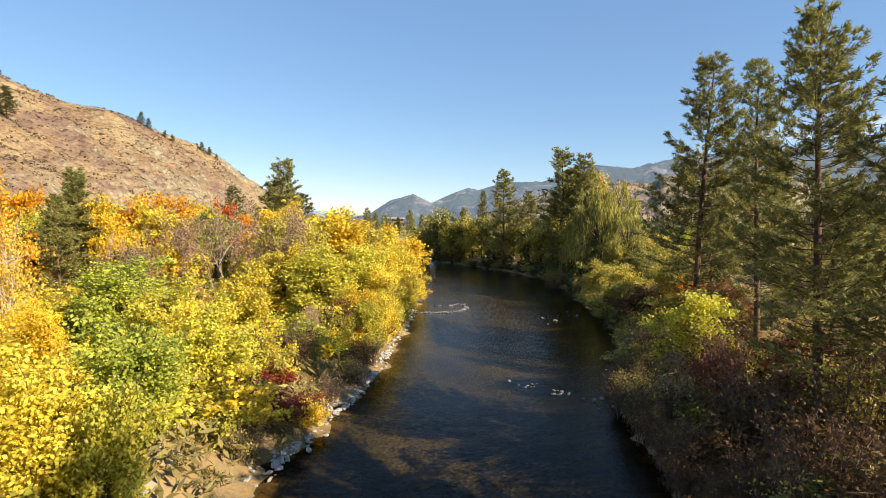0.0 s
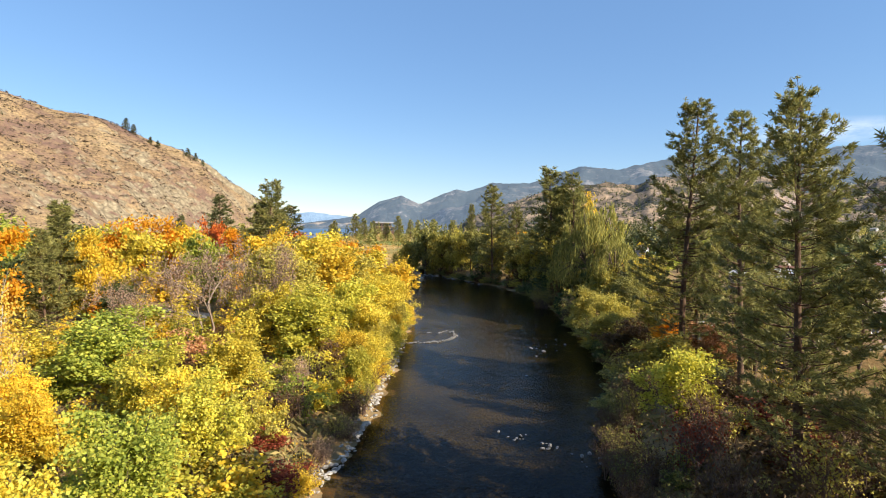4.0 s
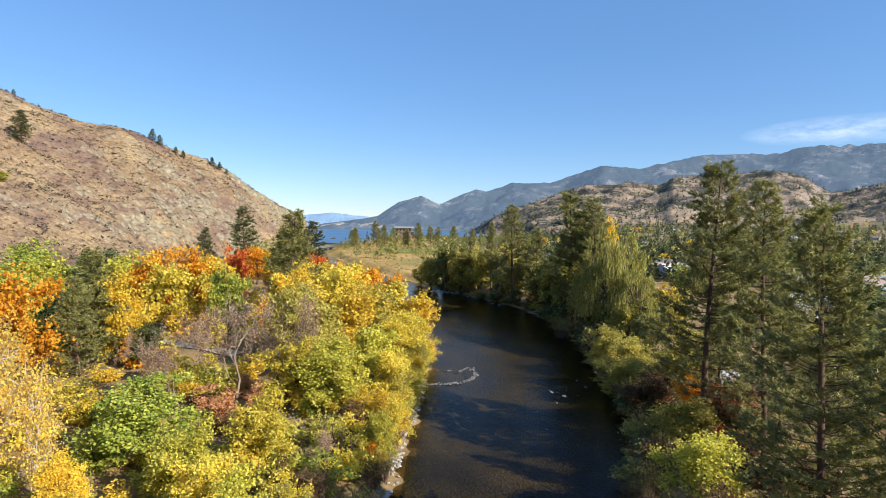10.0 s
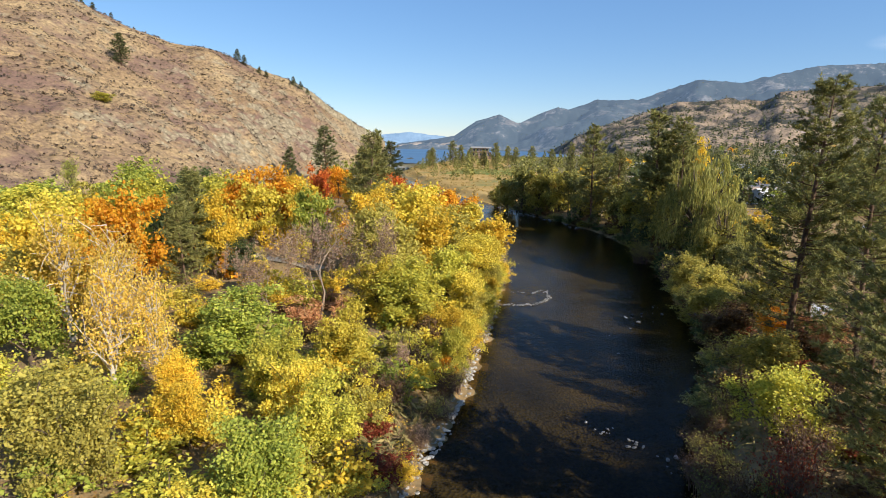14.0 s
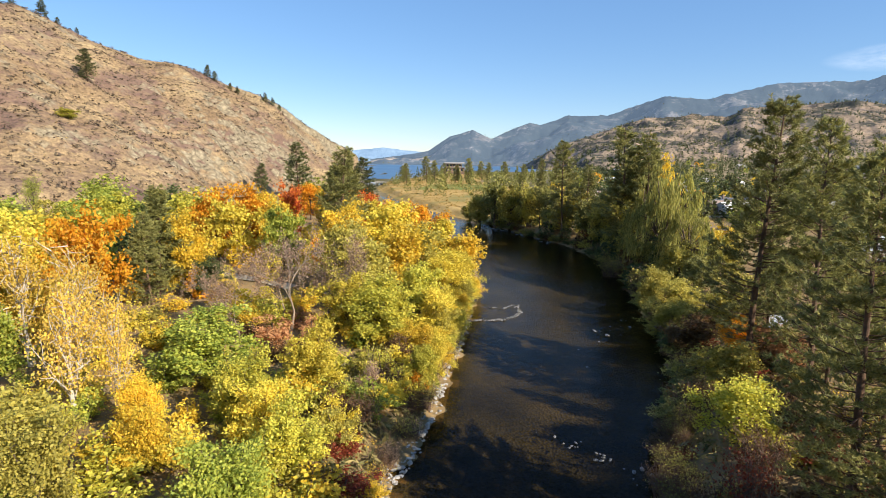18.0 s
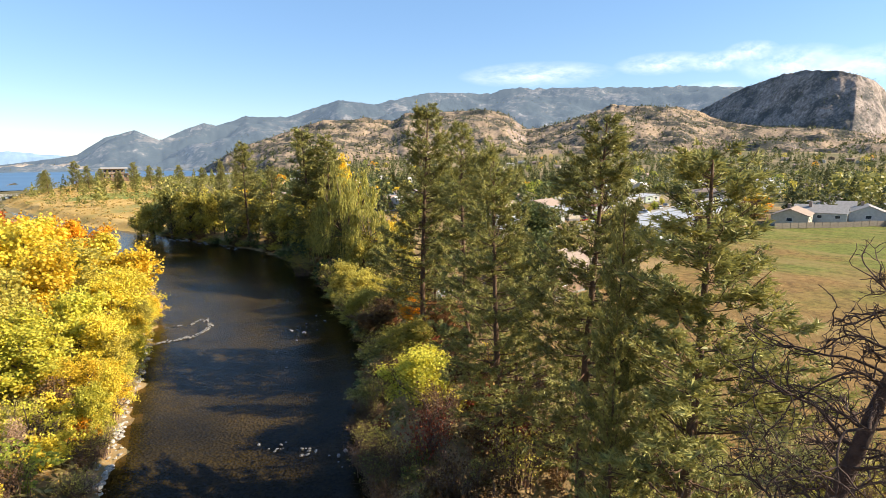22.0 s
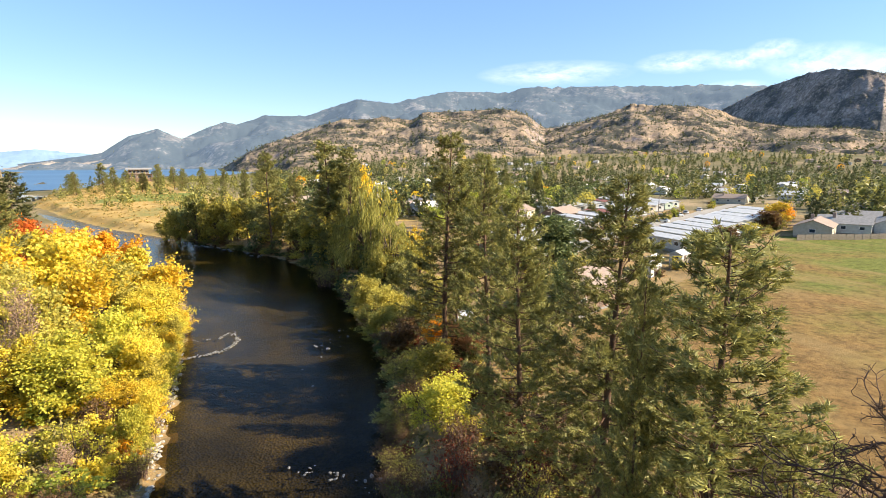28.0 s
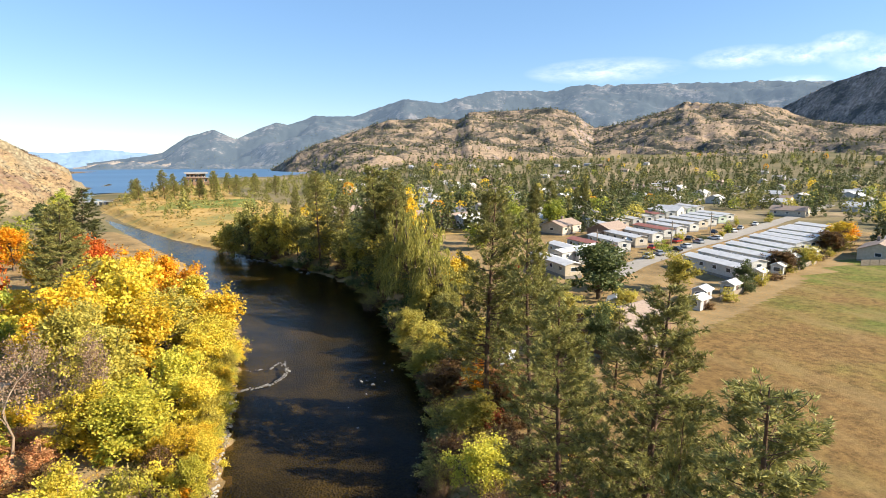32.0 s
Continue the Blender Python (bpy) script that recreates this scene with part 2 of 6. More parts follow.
def field_material():
    n = Nodes("mown_grass_field")
    pos = n.add("NewGeometry").outputs["Position"]
    sep = n.add("SeparateXYZ")
    n.link(pos, sep.inputs[0])
    lush = n.math("ADD", n.math("MULTIPLY", n.math("SUBTRACT", sep.outputs["X"], 62.0), 0.012), n.math("MULTIPLY", n.math("SUBTRACT", n.noise(0.05, 6, 0.65, pos), 0.47), 3.4))
    c = n.ramp(lush, [(0.0, (0.225, 0.14, 0.058)), (0.3, (0.215, 0.152, 0.056)), (0.55, (0.18, 0.152, 0.046)), (0.9, (0.145, 0.16, 0.04))])
    tuft = n.ramp(n.noise(0.9, 8, 0.8, pos), [(0.36, (0.45, 0.45, 0.4)), (0.64, (1.3, 1.25, 1.15))])
    c = n.mix(1.0, c, tuft, "MULTIPLY")
    stripes = n.noise(0.25, 3, 0.5, pos, (1.0, 0.18, 1))
    c = n.mix(n.ramp(stripes, [(0.5, (0, 0, 0)), (0.66, (0.5, 0.5, 0.5))]), c, (0.26, 0.18, 0.08))
    return n.done(c, 0.95, n.noise(2.5, 6, 0.75, pos), 0.9, 0.2, spec=0.1)


def lawn_material():
    n = Nodes("green_park_lawn")
    pos = n.add("NewGeometry").outputs["Position"]
    c = n.ramp(n.noise(0.05, 6, 0.65, pos), [(0.34, (0.10, 0.14, 0.035)), (0.5, (0.17, 0.20, 0.05)), (0.68, (0.28, 0.25, 0.08))])
    return n.done(c, 0.95, n.noise(1.5, 5, 0.7, pos), 0.6, 0.2, spec=0.1)


def meadow_material():
    n = Nodes("golden_dry_meadow")
    pos = n.add("NewGeometry").outputs["Position"]
    c = n.ramp(n.noise(0.03, 6, 0.65, pos), [(0.34, (0.22, 0.20, 0.07)), (0.5, (0.40, 0.26, 0.09)), (0.66, (0.48, 0.33, 0.13))])
    return n.done(c, 0.95, n.noise(0.8, 6, 0.7, pos), 0.8, 0.3, spec=0.1)


def bed_material():
    n = Nodes("stony_river_bed")
    pos = n.add("NewGeometry").outputs["Position"]
    v = n.add("TexVoronoi", Scale=4.2)
    n.link(pos, v.inputs["Vector"])
    c = n.ramp(n.noise(0.12, 6, 0.6, pos), [(0.32, (0.045, 0.038, 0.018)), (0.5, (0.10, 0.082, 0.038)), (0.68, (0.17, 0.135, 0.065))])
    cell = n.ramp(v.outputs["Color"], [(0.2, (0.75, 0.75, 0.75)), (0.8, (1.25, 1.22, 1.15))])
    c = n.mix(1.0, c, cell, "MULTIPLY")
    return n.done(c, 0.9, v.outputs["Distance"], 0.6, 0.2, spec=0.1)


def water_material(name, tint, ripple, fine):
    n = Nodes(name)
    pos = n.add("NewGeometry").outputs["Position"]
    h = n.math("ADD", n.math("MULTIPLY", n.noise(ripple, 5, 0.65, pos, (1.0, 0.75, 1)), n.ramp(n.noise(0.06, 3, 0.5, pos), [(0.36, (0.15, 0.15, 0.15)), (0.62, (1, 1, 1))])), n.math("MULTIPLY", n.noise(fine, 3, 0.6, pos), 0.2))
    bump = n.add("Bump", Strength=0.5, Distance=0.2)
    n.link(h, bump.inputs["Height"])
    gl = n.add("BsdfGlossy", Roughness=0.1)
    gl.inputs["Color"].default_value = (1, 1, 1, 1)
    n.link(bump.outputs[0], gl.inputs["Normal"])
    tr = n.add("BsdfTransparent")
    tr.inputs["Color"].default_value = (*tint, 1)
    fr = n.add("Fresnel", IOR=1.33)
    n.link(bump.outputs[0], fr.inputs["Normal"])
    ms = n.add("MixShader")
    n.link(n.math("POWER", fr.outputs[0], 1.4), ms.inputs[0])
    n.link(tr.outputs[0], ms.inputs[1])
    n.link(gl.outputs[0], ms.inputs[2])
    n.link(ms.outputs[0], n.t.nodes["Material Output"].inputs["Surface"])
    return n.m


def lake_material():
    n = Nodes("sky_tinted_lake_water")
    pos = n.add("NewGeometry").outputs["Position"]
    # the water's own blue, with the sky's reflection painted into the base colour
    c = n.ramp(n.noise(0.004, 5, 0.6, pos, (0.3, 1, 1)), [(0.35, (0.045, 0.105, 0.19)), (0.65, (0.065, 0.14, 0.24))])
    return n.done(c, 0.4, n.noise(0.3, 4, 0.6, pos), 0.3, 0.4, spec=0.3)


def mountain_material(name, wood, rock, grass, wooded, scale, haze_glow=None, edge=0.05, grassy=0.74):
    """Bare rock where it is steep, dry grass where it is flat, dark woods in patches with ragged edges."""
    n = Nodes(name)
    geo = n.add("NewGeometry")
    pos = geo.outputs["Position"]
    r = n.ramp(n.noise(scale * 3.0, 9, 0.78, pos), [(0.36, tuple(v * 0.4 for v in rock)), (0.50, rock), (0.62, tuple(min(0.8, v * 1.6) for v in rock))])
    sep = n.add("SeparateXYZ")
    n.link(geo.outputs["Normal"], sep.inputs[0])
    flat = n.math("ADD", n.math("MULTIPLY", n.noise(scale * 1.2, 8, 0.72, pos), 0.7), n.math("MULTIPLY", sep.outputs[2], 0.55))
    straw = n.ramp(n.noise(scale * 8, 6, 0.75, pos), [(0.36, tuple(v * 0.6 for v in grass)), (0.6, tuple(v * 1.15 for v in grass))])
    g = n.mix(n.ramp(flat, [(grassy - edge, (0, 0, 0)), (grassy + edge, (1, 1, 1))]), r, straw)
    w = n.ramp(n.math("ADD", n.math("MULTIPLY", n.noise(scale * 0.5, 4, 0.6, pos), 0.55), n.math("MULTIPLY", n.noise(scale * 5, 7, 0.8, pos), 0.45)), [(wooded - edge, (1, 1, 1)), (wooded + edge, (0, 0, 0))])
    c = n.mix(w, g, wood)
    n.done(c, 0.95, n.noise(scale * 2.4, 9, 0.78, pos), 0.6, 0.06 / scale, spec=0.05)
    # distance haze, painted on as an even bluish emission
    if haze_glow:
        n.b.inputs["Emission Color"].default_value = (*haze_glow, 1)
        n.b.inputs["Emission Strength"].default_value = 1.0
    return n.m


HILL, SOIL, FAR_SOIL, FIELD, MEADOW, BED, LAWN = hill_material(), soil_material(), far_soil_material(), field_material(), meadow_material(), bed_material(), lawn_material()
RIVER_WATER = water_material("dark_river_water", (0.26, 0.225, 0.14), 1.1, 5.0)
LAKE_WATER = lake_material()


# ---------------------------------------------------------------- mesh helpers
def mesh_of(name, verts, faces, material=None, smooth=False):
    me = bpy.data.meshes.new(name)
    me.from_pydata([tuple(v) for v in verts], [], faces) if not isinstance(verts, np.ndarray) else quick_mesh(me, verts, faces)
    for m in material if isinstance(material, (list, tuple)) else [material]:
        if m:
            me.materials.append(m)
    if smooth:
        me.polygons.foreach_set("use_smooth", [True] * len(me.polygons))
    me.update()
    return me


def quick_mesh(me, verts, faces):
    """Fills a mesh from arrays: faces all have the same number of corners."""
    faces = np.asarray(faces, dtype=np.int32)
    k = faces.shape[1]
    me.vertices.add(len(verts))
    me.vertices.foreach_set("co", np.ascontiguousarray(verts, dtype=np.float32).ravel())
    me.loops.add(faces.size)
    me.loops.foreach_set("vertex_index", faces.ravel())
    me.polygons.add(len(faces))
    me.polygons.foreach_set("loop_start", np.arange(0, faces.size, k, dtype=np.int32))
    me.update(calc_edges=True)


def part(name, data, parent, m=None, material=None, label=""):
    """One mesh object under a thing or a part; material overrides the mesh's own."""
    ob = new(name, data)
    ob.parent = parent
    if m is not None:
        ob.matrix_basis = m
    if material and data.materials:
        ob.material_slots[0].link = "OBJECT"
        ob.material_slots[0].material = material
    if label:
        ob["label"] = label
    return ob


def thing(name, m, label, category, group=""):
    ob = new(name)
    ob.matrix_basis = m
    ob.empty_display_size = 0.3
    return tagged(ob, label, category, group)


def box_mesh(name, x0, x1, y0, y1, z0, z1, material, bevel=0.0):
    bm = bmesh.new()
    bmesh.ops.create_cube(bm, size=1, matrix=Matrix.LocRotScale(((x0 + x1) / 2, (y0 + y1) / 2, (z0 + z1) / 2), None, (x1 - x0, y1 - y0, z1 - z0)))
    if bevel:
        bmesh.ops.bevel(bm, geom=bm.edges[:], offset=bevel, segments=1, affect="EDGES")
    me = bpy.data.meshes.new(name)
    bm.to_mesh(me)
    bm.free()
    me.materials.append(material)
    return me


class Tubes:
    """Collects tapered round branches into one mesh."""

    def __init__(self):
        self.v, self.f, self.n = [], [], 0

    def add(self, points, radii, sides=5):
        pts = np.asarray(points, float)
        tan = np.gradient(pts, axis=0)
        tan /= np.linalg.norm(tan, axis=1)[:, None] + 1e-9
        ref = np.array([0.31, 0.17, 0.93]) if abs(tan[0][2]) < 0.8 else np.array([0.95, 0.2, 0.1])
        a = np.cross(tan, ref)
        a /= np.linalg.norm(a, axis=1)[:, None] + 1e-9
        b = np.cross(tan, a)
        ang = np.arange(sides) * 2 * np.pi / sides
        ring = pts[:, None] + np.asarray(radii)[:, None, None] * (np.cos(ang)[None, :, None] * a[:, None] + np.sin(ang)[None, :, None] * b[:, None])
        self.v.append(ring.reshape(-1, 3))
        k = len(pts)
        i, j = np.meshgrid(np.arange(k - 1), np.arange(sides), indexing="ij")
        j2 = (j + 1) % sides
        self.f.append(self.n + np.stack([i * sides + j, i * sides + j2, (i + 1) * sides + j2, (i + 1) * sides + j], -1).reshape(-1, 4))
        self.n += k * sides

    def mesh(self, name, material):
        return mesh_of(name, np.concatenate(self.v), np.concatenate(self.f), material, True)


def leaf_mesh(name, centers, sizes, rng, material, up=0.5, long=1.3, hang=0.0):
    """A small folded leaf, four corners, at every centre."""
    n = len(centers)
    nor = rng.normal(size=(n, 3))
    nor[:, 2] = np.abs(nor[:, 2]) + up
    nor /= np.linalg.norm(nor, axis=1)[:, None]
    ax = np.cross(nor, rng.normal(size=(n, 3)))
    if hang:
        ax = ax * (1 - hang) + np.array([0, 0, -1.5]) * hang
    ax /= np.linalg.norm(ax, axis=1)[:, None] + 1e-9
    bx = np.cross(nor, ax)
    s = sizes[:, None]
    tip, tail = centers + ax * s * long * 0.5, centers - ax * s * long * 0.5
    l, r = centers + bx * s * 0.5 + nor * s * 0.12, centers - bx * s * 0.5 + nor * s * 0.12
    v = np.stack([tail, l, tip, r], 1).reshape(-1, 3)
    f = np.arange(4 * n).reshape(-1, 4)
    return mesh_of(name, v, f, material)


# ---------------------------------------------------------------- tree kinds (about one unit high and wide, or in metres)
def broadleaf_meshes(seed, leaves, leaf, bark, shape="round", fine=True):
    """A broad tree with a crown of radius 1 and 2 high: forking limbs that carry sprays of leaves, with gaps between."""
    rng = np.random.default_rng(seed)
    tubes, sprays = Tubes(), []
    first, last, spread, low = {"round": (0.10, 0.72, 0.85, 0.5), "tall": (0.14, 0.86, 0.5, 0.4), "shrub": (0.02, 0.35, 0.95, 0.3)}[shape]
    ts = np.linspace(0, 1, 7)
    top = np.array([rng.normal() * 0.12, rng.normal() * 0.12, 1.55])
    trunk = np.outer(ts, top) + np.c_[np.sin(ts * 5 + seed) * 0.07, np.cos(ts * 4 + seed) * 0.07, ts * 0] * ts[:, None]
    tubes.add(trunk, 0.062 * (1 - 0.88 * ts) + 0.004, 7 if fine else 5)
    limbs = {"round": 15, "tall": 17, "shrub": 12}[shape]
    for i in range(limbs):
        q = first + (last - first) * ((i + rng.random()) / limbs)
        p0 = np.array([np.interp(q, ts, trunk[:, c]) for c in range(3)])
        a = i * 2.4 + rng.normal() * 0.45
        flat = spread * rng.uniform(0.6, 1.15) * (1.1 - 0.55 * q)
        d = np.array([math.cos(a) * flat, math.sin(a) * flat, 0.28 + 0.75 * q + rng.uniform(-0.1, 0.25)])
        d /= np.linalg.norm(d)
        ln = rng.uniform(0.62, 1.12) * (1.0 - 0.38 * q) * (0.8 if shape == "tall" else 1.0)
        bend = rng.normal(size=3) * 0.09
        s = np.linspace(0, 1, 4)
        limb = p0 + np.outer(s * ln, d) + np.outer(s * s, bend + np.array([0, 0, 0.10]))
        tubes.add(limb, np.array([0.03, 0.02, 0.012, 0.004]) * (1.1 - 0.6 * q), 5 if fine else 4)
        for _ in range(6 if fine else 5):
            u = rng.uniform(0.25, 1.0)
            b = np.array([np.interp(u, s, limb[:, c]) for c in range(3)])
            e = d * 0.5 + rng.normal(size=3) * np.array([0.62, 0.62, 0.5])
            e *= rng.uniform(0.2, 0.45) / np.linalg.norm(e)
            tip = b + e
            if fine:
                tubes.add([b, b + e * 0.55 + rng.normal(size=3) * 0.02, tip], [0.010, 0.007, 0.003], 3)
            sprays += [(b + e * 0.55, rng.uniform(0.07, 0.12)), (tip, rng.uniform(0.08, 0.15))]
    for _ in range(8 if shape != "shrub" else 14):
        sprays.append((np.array([*(rng.normal(size=2) * 0.22), rng.uniform(1.2, 1.85) if shape != "shrub" else rng.uniform(0.5, 1.7)]), rng.uniform(0.1, 0.16)))
    cen0, rad = np.array([c for c, _ in sprays]), np.array([r for _, r in sprays])
    weight = rng.uniform(0.3, 1.7, len(rad))
    pick = rng.choice(len(rad), leaves, p=weight / weight.sum())
    cen = cen0[pick] + rng.normal(size=(leaves, 3)) * rad[pick][:, None] * np.array([0.9, 0.9, 0.62])
    cen[:, 2] = np.maximum(cen[:, 2], 0.04)
    sizes = leaf * rng.uniform(0.55, 1.35, leaves)
    return tubes.mesh("trunk", bark), leaf_mesh("crown", cen, sizes, rng, LEAF["yellow"], 0.25)


def pine_meshes(seed, height=24.0, bottom=0.22, width=3.6, twigs=9, spikes=13, sparse=0.0, needle=0.24, fine=True):
    """A ponderosa pine in metres: bending trunk, upswept branches, side twigs that end in tufts of long needles."""
    rng = np.random.default_rng(seed)
    tubes = Tubes()
    ts = np.linspace(0, 1, 14)
    bend = np.c_[np.sin(ts * 3.3 + seed) * 0.35, np.cos(ts * 2.7 + seed) * 0.3, ts * height]
    bend[:, :2] -= bend[0, :2]
    tubes.add(bend, 0.25 * (height / 24) * (1 - ts) ** 0.85 + 0.022, 9)
    tips, ways = [], []
    z = bottom * height
    while z < height * 0.985:
        u = (z / height - bottom) / (1 - bottom)
        full = width * (1 - u) ** 0.7 * (0.6 + 0.4 * min(1, u / 0.25)) + 0.3
        for _ in range(rng.integers(3, 6) if fine else rng.integers(2, 5)):
            if rng.random() < sparse:
                continue
            a = rng.uniform(0, 2 * math.pi)
            ln = full * rng.uniform(0.5, 1.15)
            base = np.array([np.interp(z, bend[:, 2], bend[:, 0]), np.interp(z, bend[:, 2], bend[:, 1]), z + rng.uniform(-0.2, 0.2)])
            out = np.array([math.cos(a), math.sin(a), 0.0])
            rise, droop = rng.uniform(0.15, 0.45) + 0.55 * u, rng.uniform(0.0, 0.3) * (1 - u)
            s = np.linspace(0, 1, 6)
            pts = base + np.outer(s * ln, out) + np.c_[0 * s, 0 * s, ln * (rise * s ** 1.6 - droop * s * (1 - s) * 1.6)]
            pts += np.cumsum(rng.normal(scale=0.06, size=pts.shape), 0) * s[:, None]
            skip = slice(None, None, 1 if fine else 5)
            tubes.add(pts[skip], (0.042 * (ln / width) * (1 - s) + 0.011)[skip], 4 if fine else 3)
            weak = 0.3 if u < 0.10 else 0.6 if u < 0.28 else 1.0
            for q in rng.uniform(0.22, 1.0, max(3, int(twigs * weak * (0.35 + ln / width)))) ** 0.8:
                p = np.array([np.interp(q, s, pts[:, c]) for c in range(3)])
                w = np.cross(out, (0, 0, 1)) * rng.choice((-1, 1)) * rng.uniform(0.3, 1.0) + out * rng.uniform(0.3, 0.9) + np.array([0, 0, rng.uniform(-0.05, 0.6)])
                w /= np.linalg.norm(w)
                tl = rng.uniform(0.25, 0.6) * (0.45 + 0.35 * ln * (1.2 - q))
                tip = p + w * tl
                if fine and tl > 0.5:
                    tubes.add([p, tip], [0.012, 0.006], 3)
                tips += [tip, p + w * tl * 0.55] if tl > 0.4 else [tip]
                ways += [w, w] if tl > 0.4 else [w]
        z += rng.uniform(0.26, 0.50) * (height / 24)
    tips, ways = np.array(tips), np.array(ways) + np.array([0, 0, 0.35])
    k = len(tips)
    d = rng.normal(size=(k, spikes, 3)) * 0.62 + (ways / (np.linalg.norm(ways, axis=1)[:, None] + 1e-9))[:, None]
    d /= np.linalg.norm(d, axis=2)[..., None]
    ln = needle * rng.uniform(0.65, 1.25, (k, spikes, 1))
    side = np.cross(d, rng.normal(size=d.shape))
    side /= np.linalg.norm(side, axis=2)[..., None] + 1e-9
    root = tips[:, None] + rng.normal(size=d.shape) * 0.05
    wide = 0.115 * needle
    v = np.stack([root - side * wide, root + side * wide, root + d * ln], 2).reshape(-1, 3)
    f = np.arange(len(v)).reshape(-1, 3)
    return tubes.mesh("trunk", PINE_BARK), mesh_of("crown", v, f, LEAF["needle"])


def bare_meshes(seed, depth=4, spread=0.55, twigs=5, bark=None, leaf_count=500, leaf=0.02):
    """A leafless tree 1 high: branches that fork down to fine twigs, with a few leaves left."""
    rng = np.random.default_rng(seed)
    tubes, ends = Tubes(), []

    def grow(p, d, ln, r, level):
        mid = p + d * ln * 0.5 + rng.normal(size=3) * ln * 0.06
        q = p + d * ln + rng.normal(size=3) * ln * 0.08
        tubes.add([p, mid, q], [r, r * 0.8, r * 0.58], 6 if level < 2 else 3)
        if level == depth:
            ends.append(q)
            return
        for i in range(rng.integers(2, twigs)):
            nd = d + rng.normal(size=3) * spread + np.array([0, 0, 0.10])
            grow(q if i else mid, nd / np.linalg.norm(nd), ln * rng.uniform(0.55, 0.82), r * 0.55, level + 1)

    grow(np.zeros(3), np.array([0, 0, 1.0]), 0.3, 0.0125, 0)
    pts = np.array(ends)
    top = max(0.2, pts[:, 2].max())
    v = np.concatenate(tubes.v) / top
    trunk = mesh_of("branch_frame", v, np.concatenate(tubes.f), bark or TWIG, True)
    idx = rng.integers(0, len(pts), leaf_count)
    cen = pts[idx] / top + rng.normal(size=(leaf_count, 3)) * 0.035
    return trunk, leaf_mesh("crown", cen, leaf * rng.uniform(0.6, 1.3, leaf_count), rng, LEAF["grey"])


def thicket_meshes(seed, stems=60, leaf_count=900, leaf=0.035, bark=None):
    """A leafy thicket 1 high and 1 in radius: many thin arching stems from the ground."""
    rng = np.random.default_rng(seed)
    tubes, cen = Tubes(), []
    for _ in range(stems):
        a, rad = rng.uniform(0, 6.28), rng.uniform(0.0, 0.5)
        p = np.array([math.cos(a) * rad, math.sin(a) * rad, 0])
        out = np.array([math.cos(a + rng.normal() * 0.6), math.sin(a + rng.normal() * 0.6), 0]) * rng.uniform(0.15, 0.6)
        h = rng.uniform(0.5, 1.0)
        s = np.linspace(0, 1, 5)
        pts = p + np.outer(s**1.6, out) + np.c_[0 * s, 0 * s, h * np.sin(s * 1.5)]
        tubes.add(pts, 0.010 * (1 - s) + 0.0025, 3)
        for q in rng.uniform(0.35, 1, 5):
            b = np.array([np.interp(q, s, pts[:, c]) for c in range(3)])
            e = b + rng.normal(size=3) * 0.13 + np.array([0, 0, 0.06])
            tubes.add([b, (b + e) / 2, e], [0.004, 0.003, 0.0015], 3)
            cen += [e, b]
    cen = np.array(cen)
    pick = cen[rng.integers(0, len(cen), leaf_count)] + rng.normal(size=(leaf_count, 3)) * 0.07
    pick[:, 2] = np.maximum(pick[:, 2], 0.02)
    return tubes.mesh("stem_frame", bark or RED_TWIG), leaf_mesh("crown", pick, leaf * rng.uniform(0.6, 1.3, leaf_count), rng, LEAF["rust"])


def willow_meshes(seed, strands=420):
    """A weeping willow, crown radius 1 and 2 high: arching limbs that end in hanging bunches of narrow leaves."""
    rng = np.random.default_rng(seed)
    tubes, cen = Tubes(), []
    tubes.add([(0, 0, 0), (0.05, 0.03, 0.5), (0.0, 0.06, 0.95)], [0.08, 0.065, 0.05], 8)
    heads = []
    for i in range(58):
        a = i * 2.4 + rng.normal() * 0.35
        r = rng.uniform(0.06, 1.0) ** 0.6
        h = 1.95 - 1.25 * r**1.7 + rng.normal() * 0.2
        end = np.array([math.cos(a) * r, math.sin(a) * r, max(0.45, h)])
        tubes.add([(0, 0.06, 0.8), end * np.array([0.55, 0.55, 0.6]) + np.array([0, 0, 0.45]), end], [0.03, 0.014, 0.004], 4)
        heads.append(end)
    heads = np.array(heads)
    drops = rng.uniform(0.16, 0.62, 58)
    for i in range(strands):
        k = rng.integers(0, 58)
        start = heads[k] + rng.normal(size=3) * np.array([0.075, 0.075, 0.04])
        drop = drops[k] * rng.uniform(0.4, 1.1)
        s = np.linspace(0, 1, 13)
        sway = heads[k][:2] / (np.linalg.norm(heads[k][:2]) + 0.1) * 0.12
        line = start + np.c_[sway[0] * np.sqrt(s), sway[1] * np.sqrt(s), -drop * s + 0.09 * np.sin(s * 3)]
        cen.append(line + rng.normal(size=line.shape) * 0.012)
    cen = np.concatenate(cen)
    cen[:, 2] = np.maximum(cen[:, 2], 0.1)
    return tubes.mesh("trunk", BARK), leaf_mesh("crown", cen, 0.026 * rng.uniform(0.7, 1.3, len(cen)), rng, LEAF["willow"], 0.1, 3.0, 0.75)


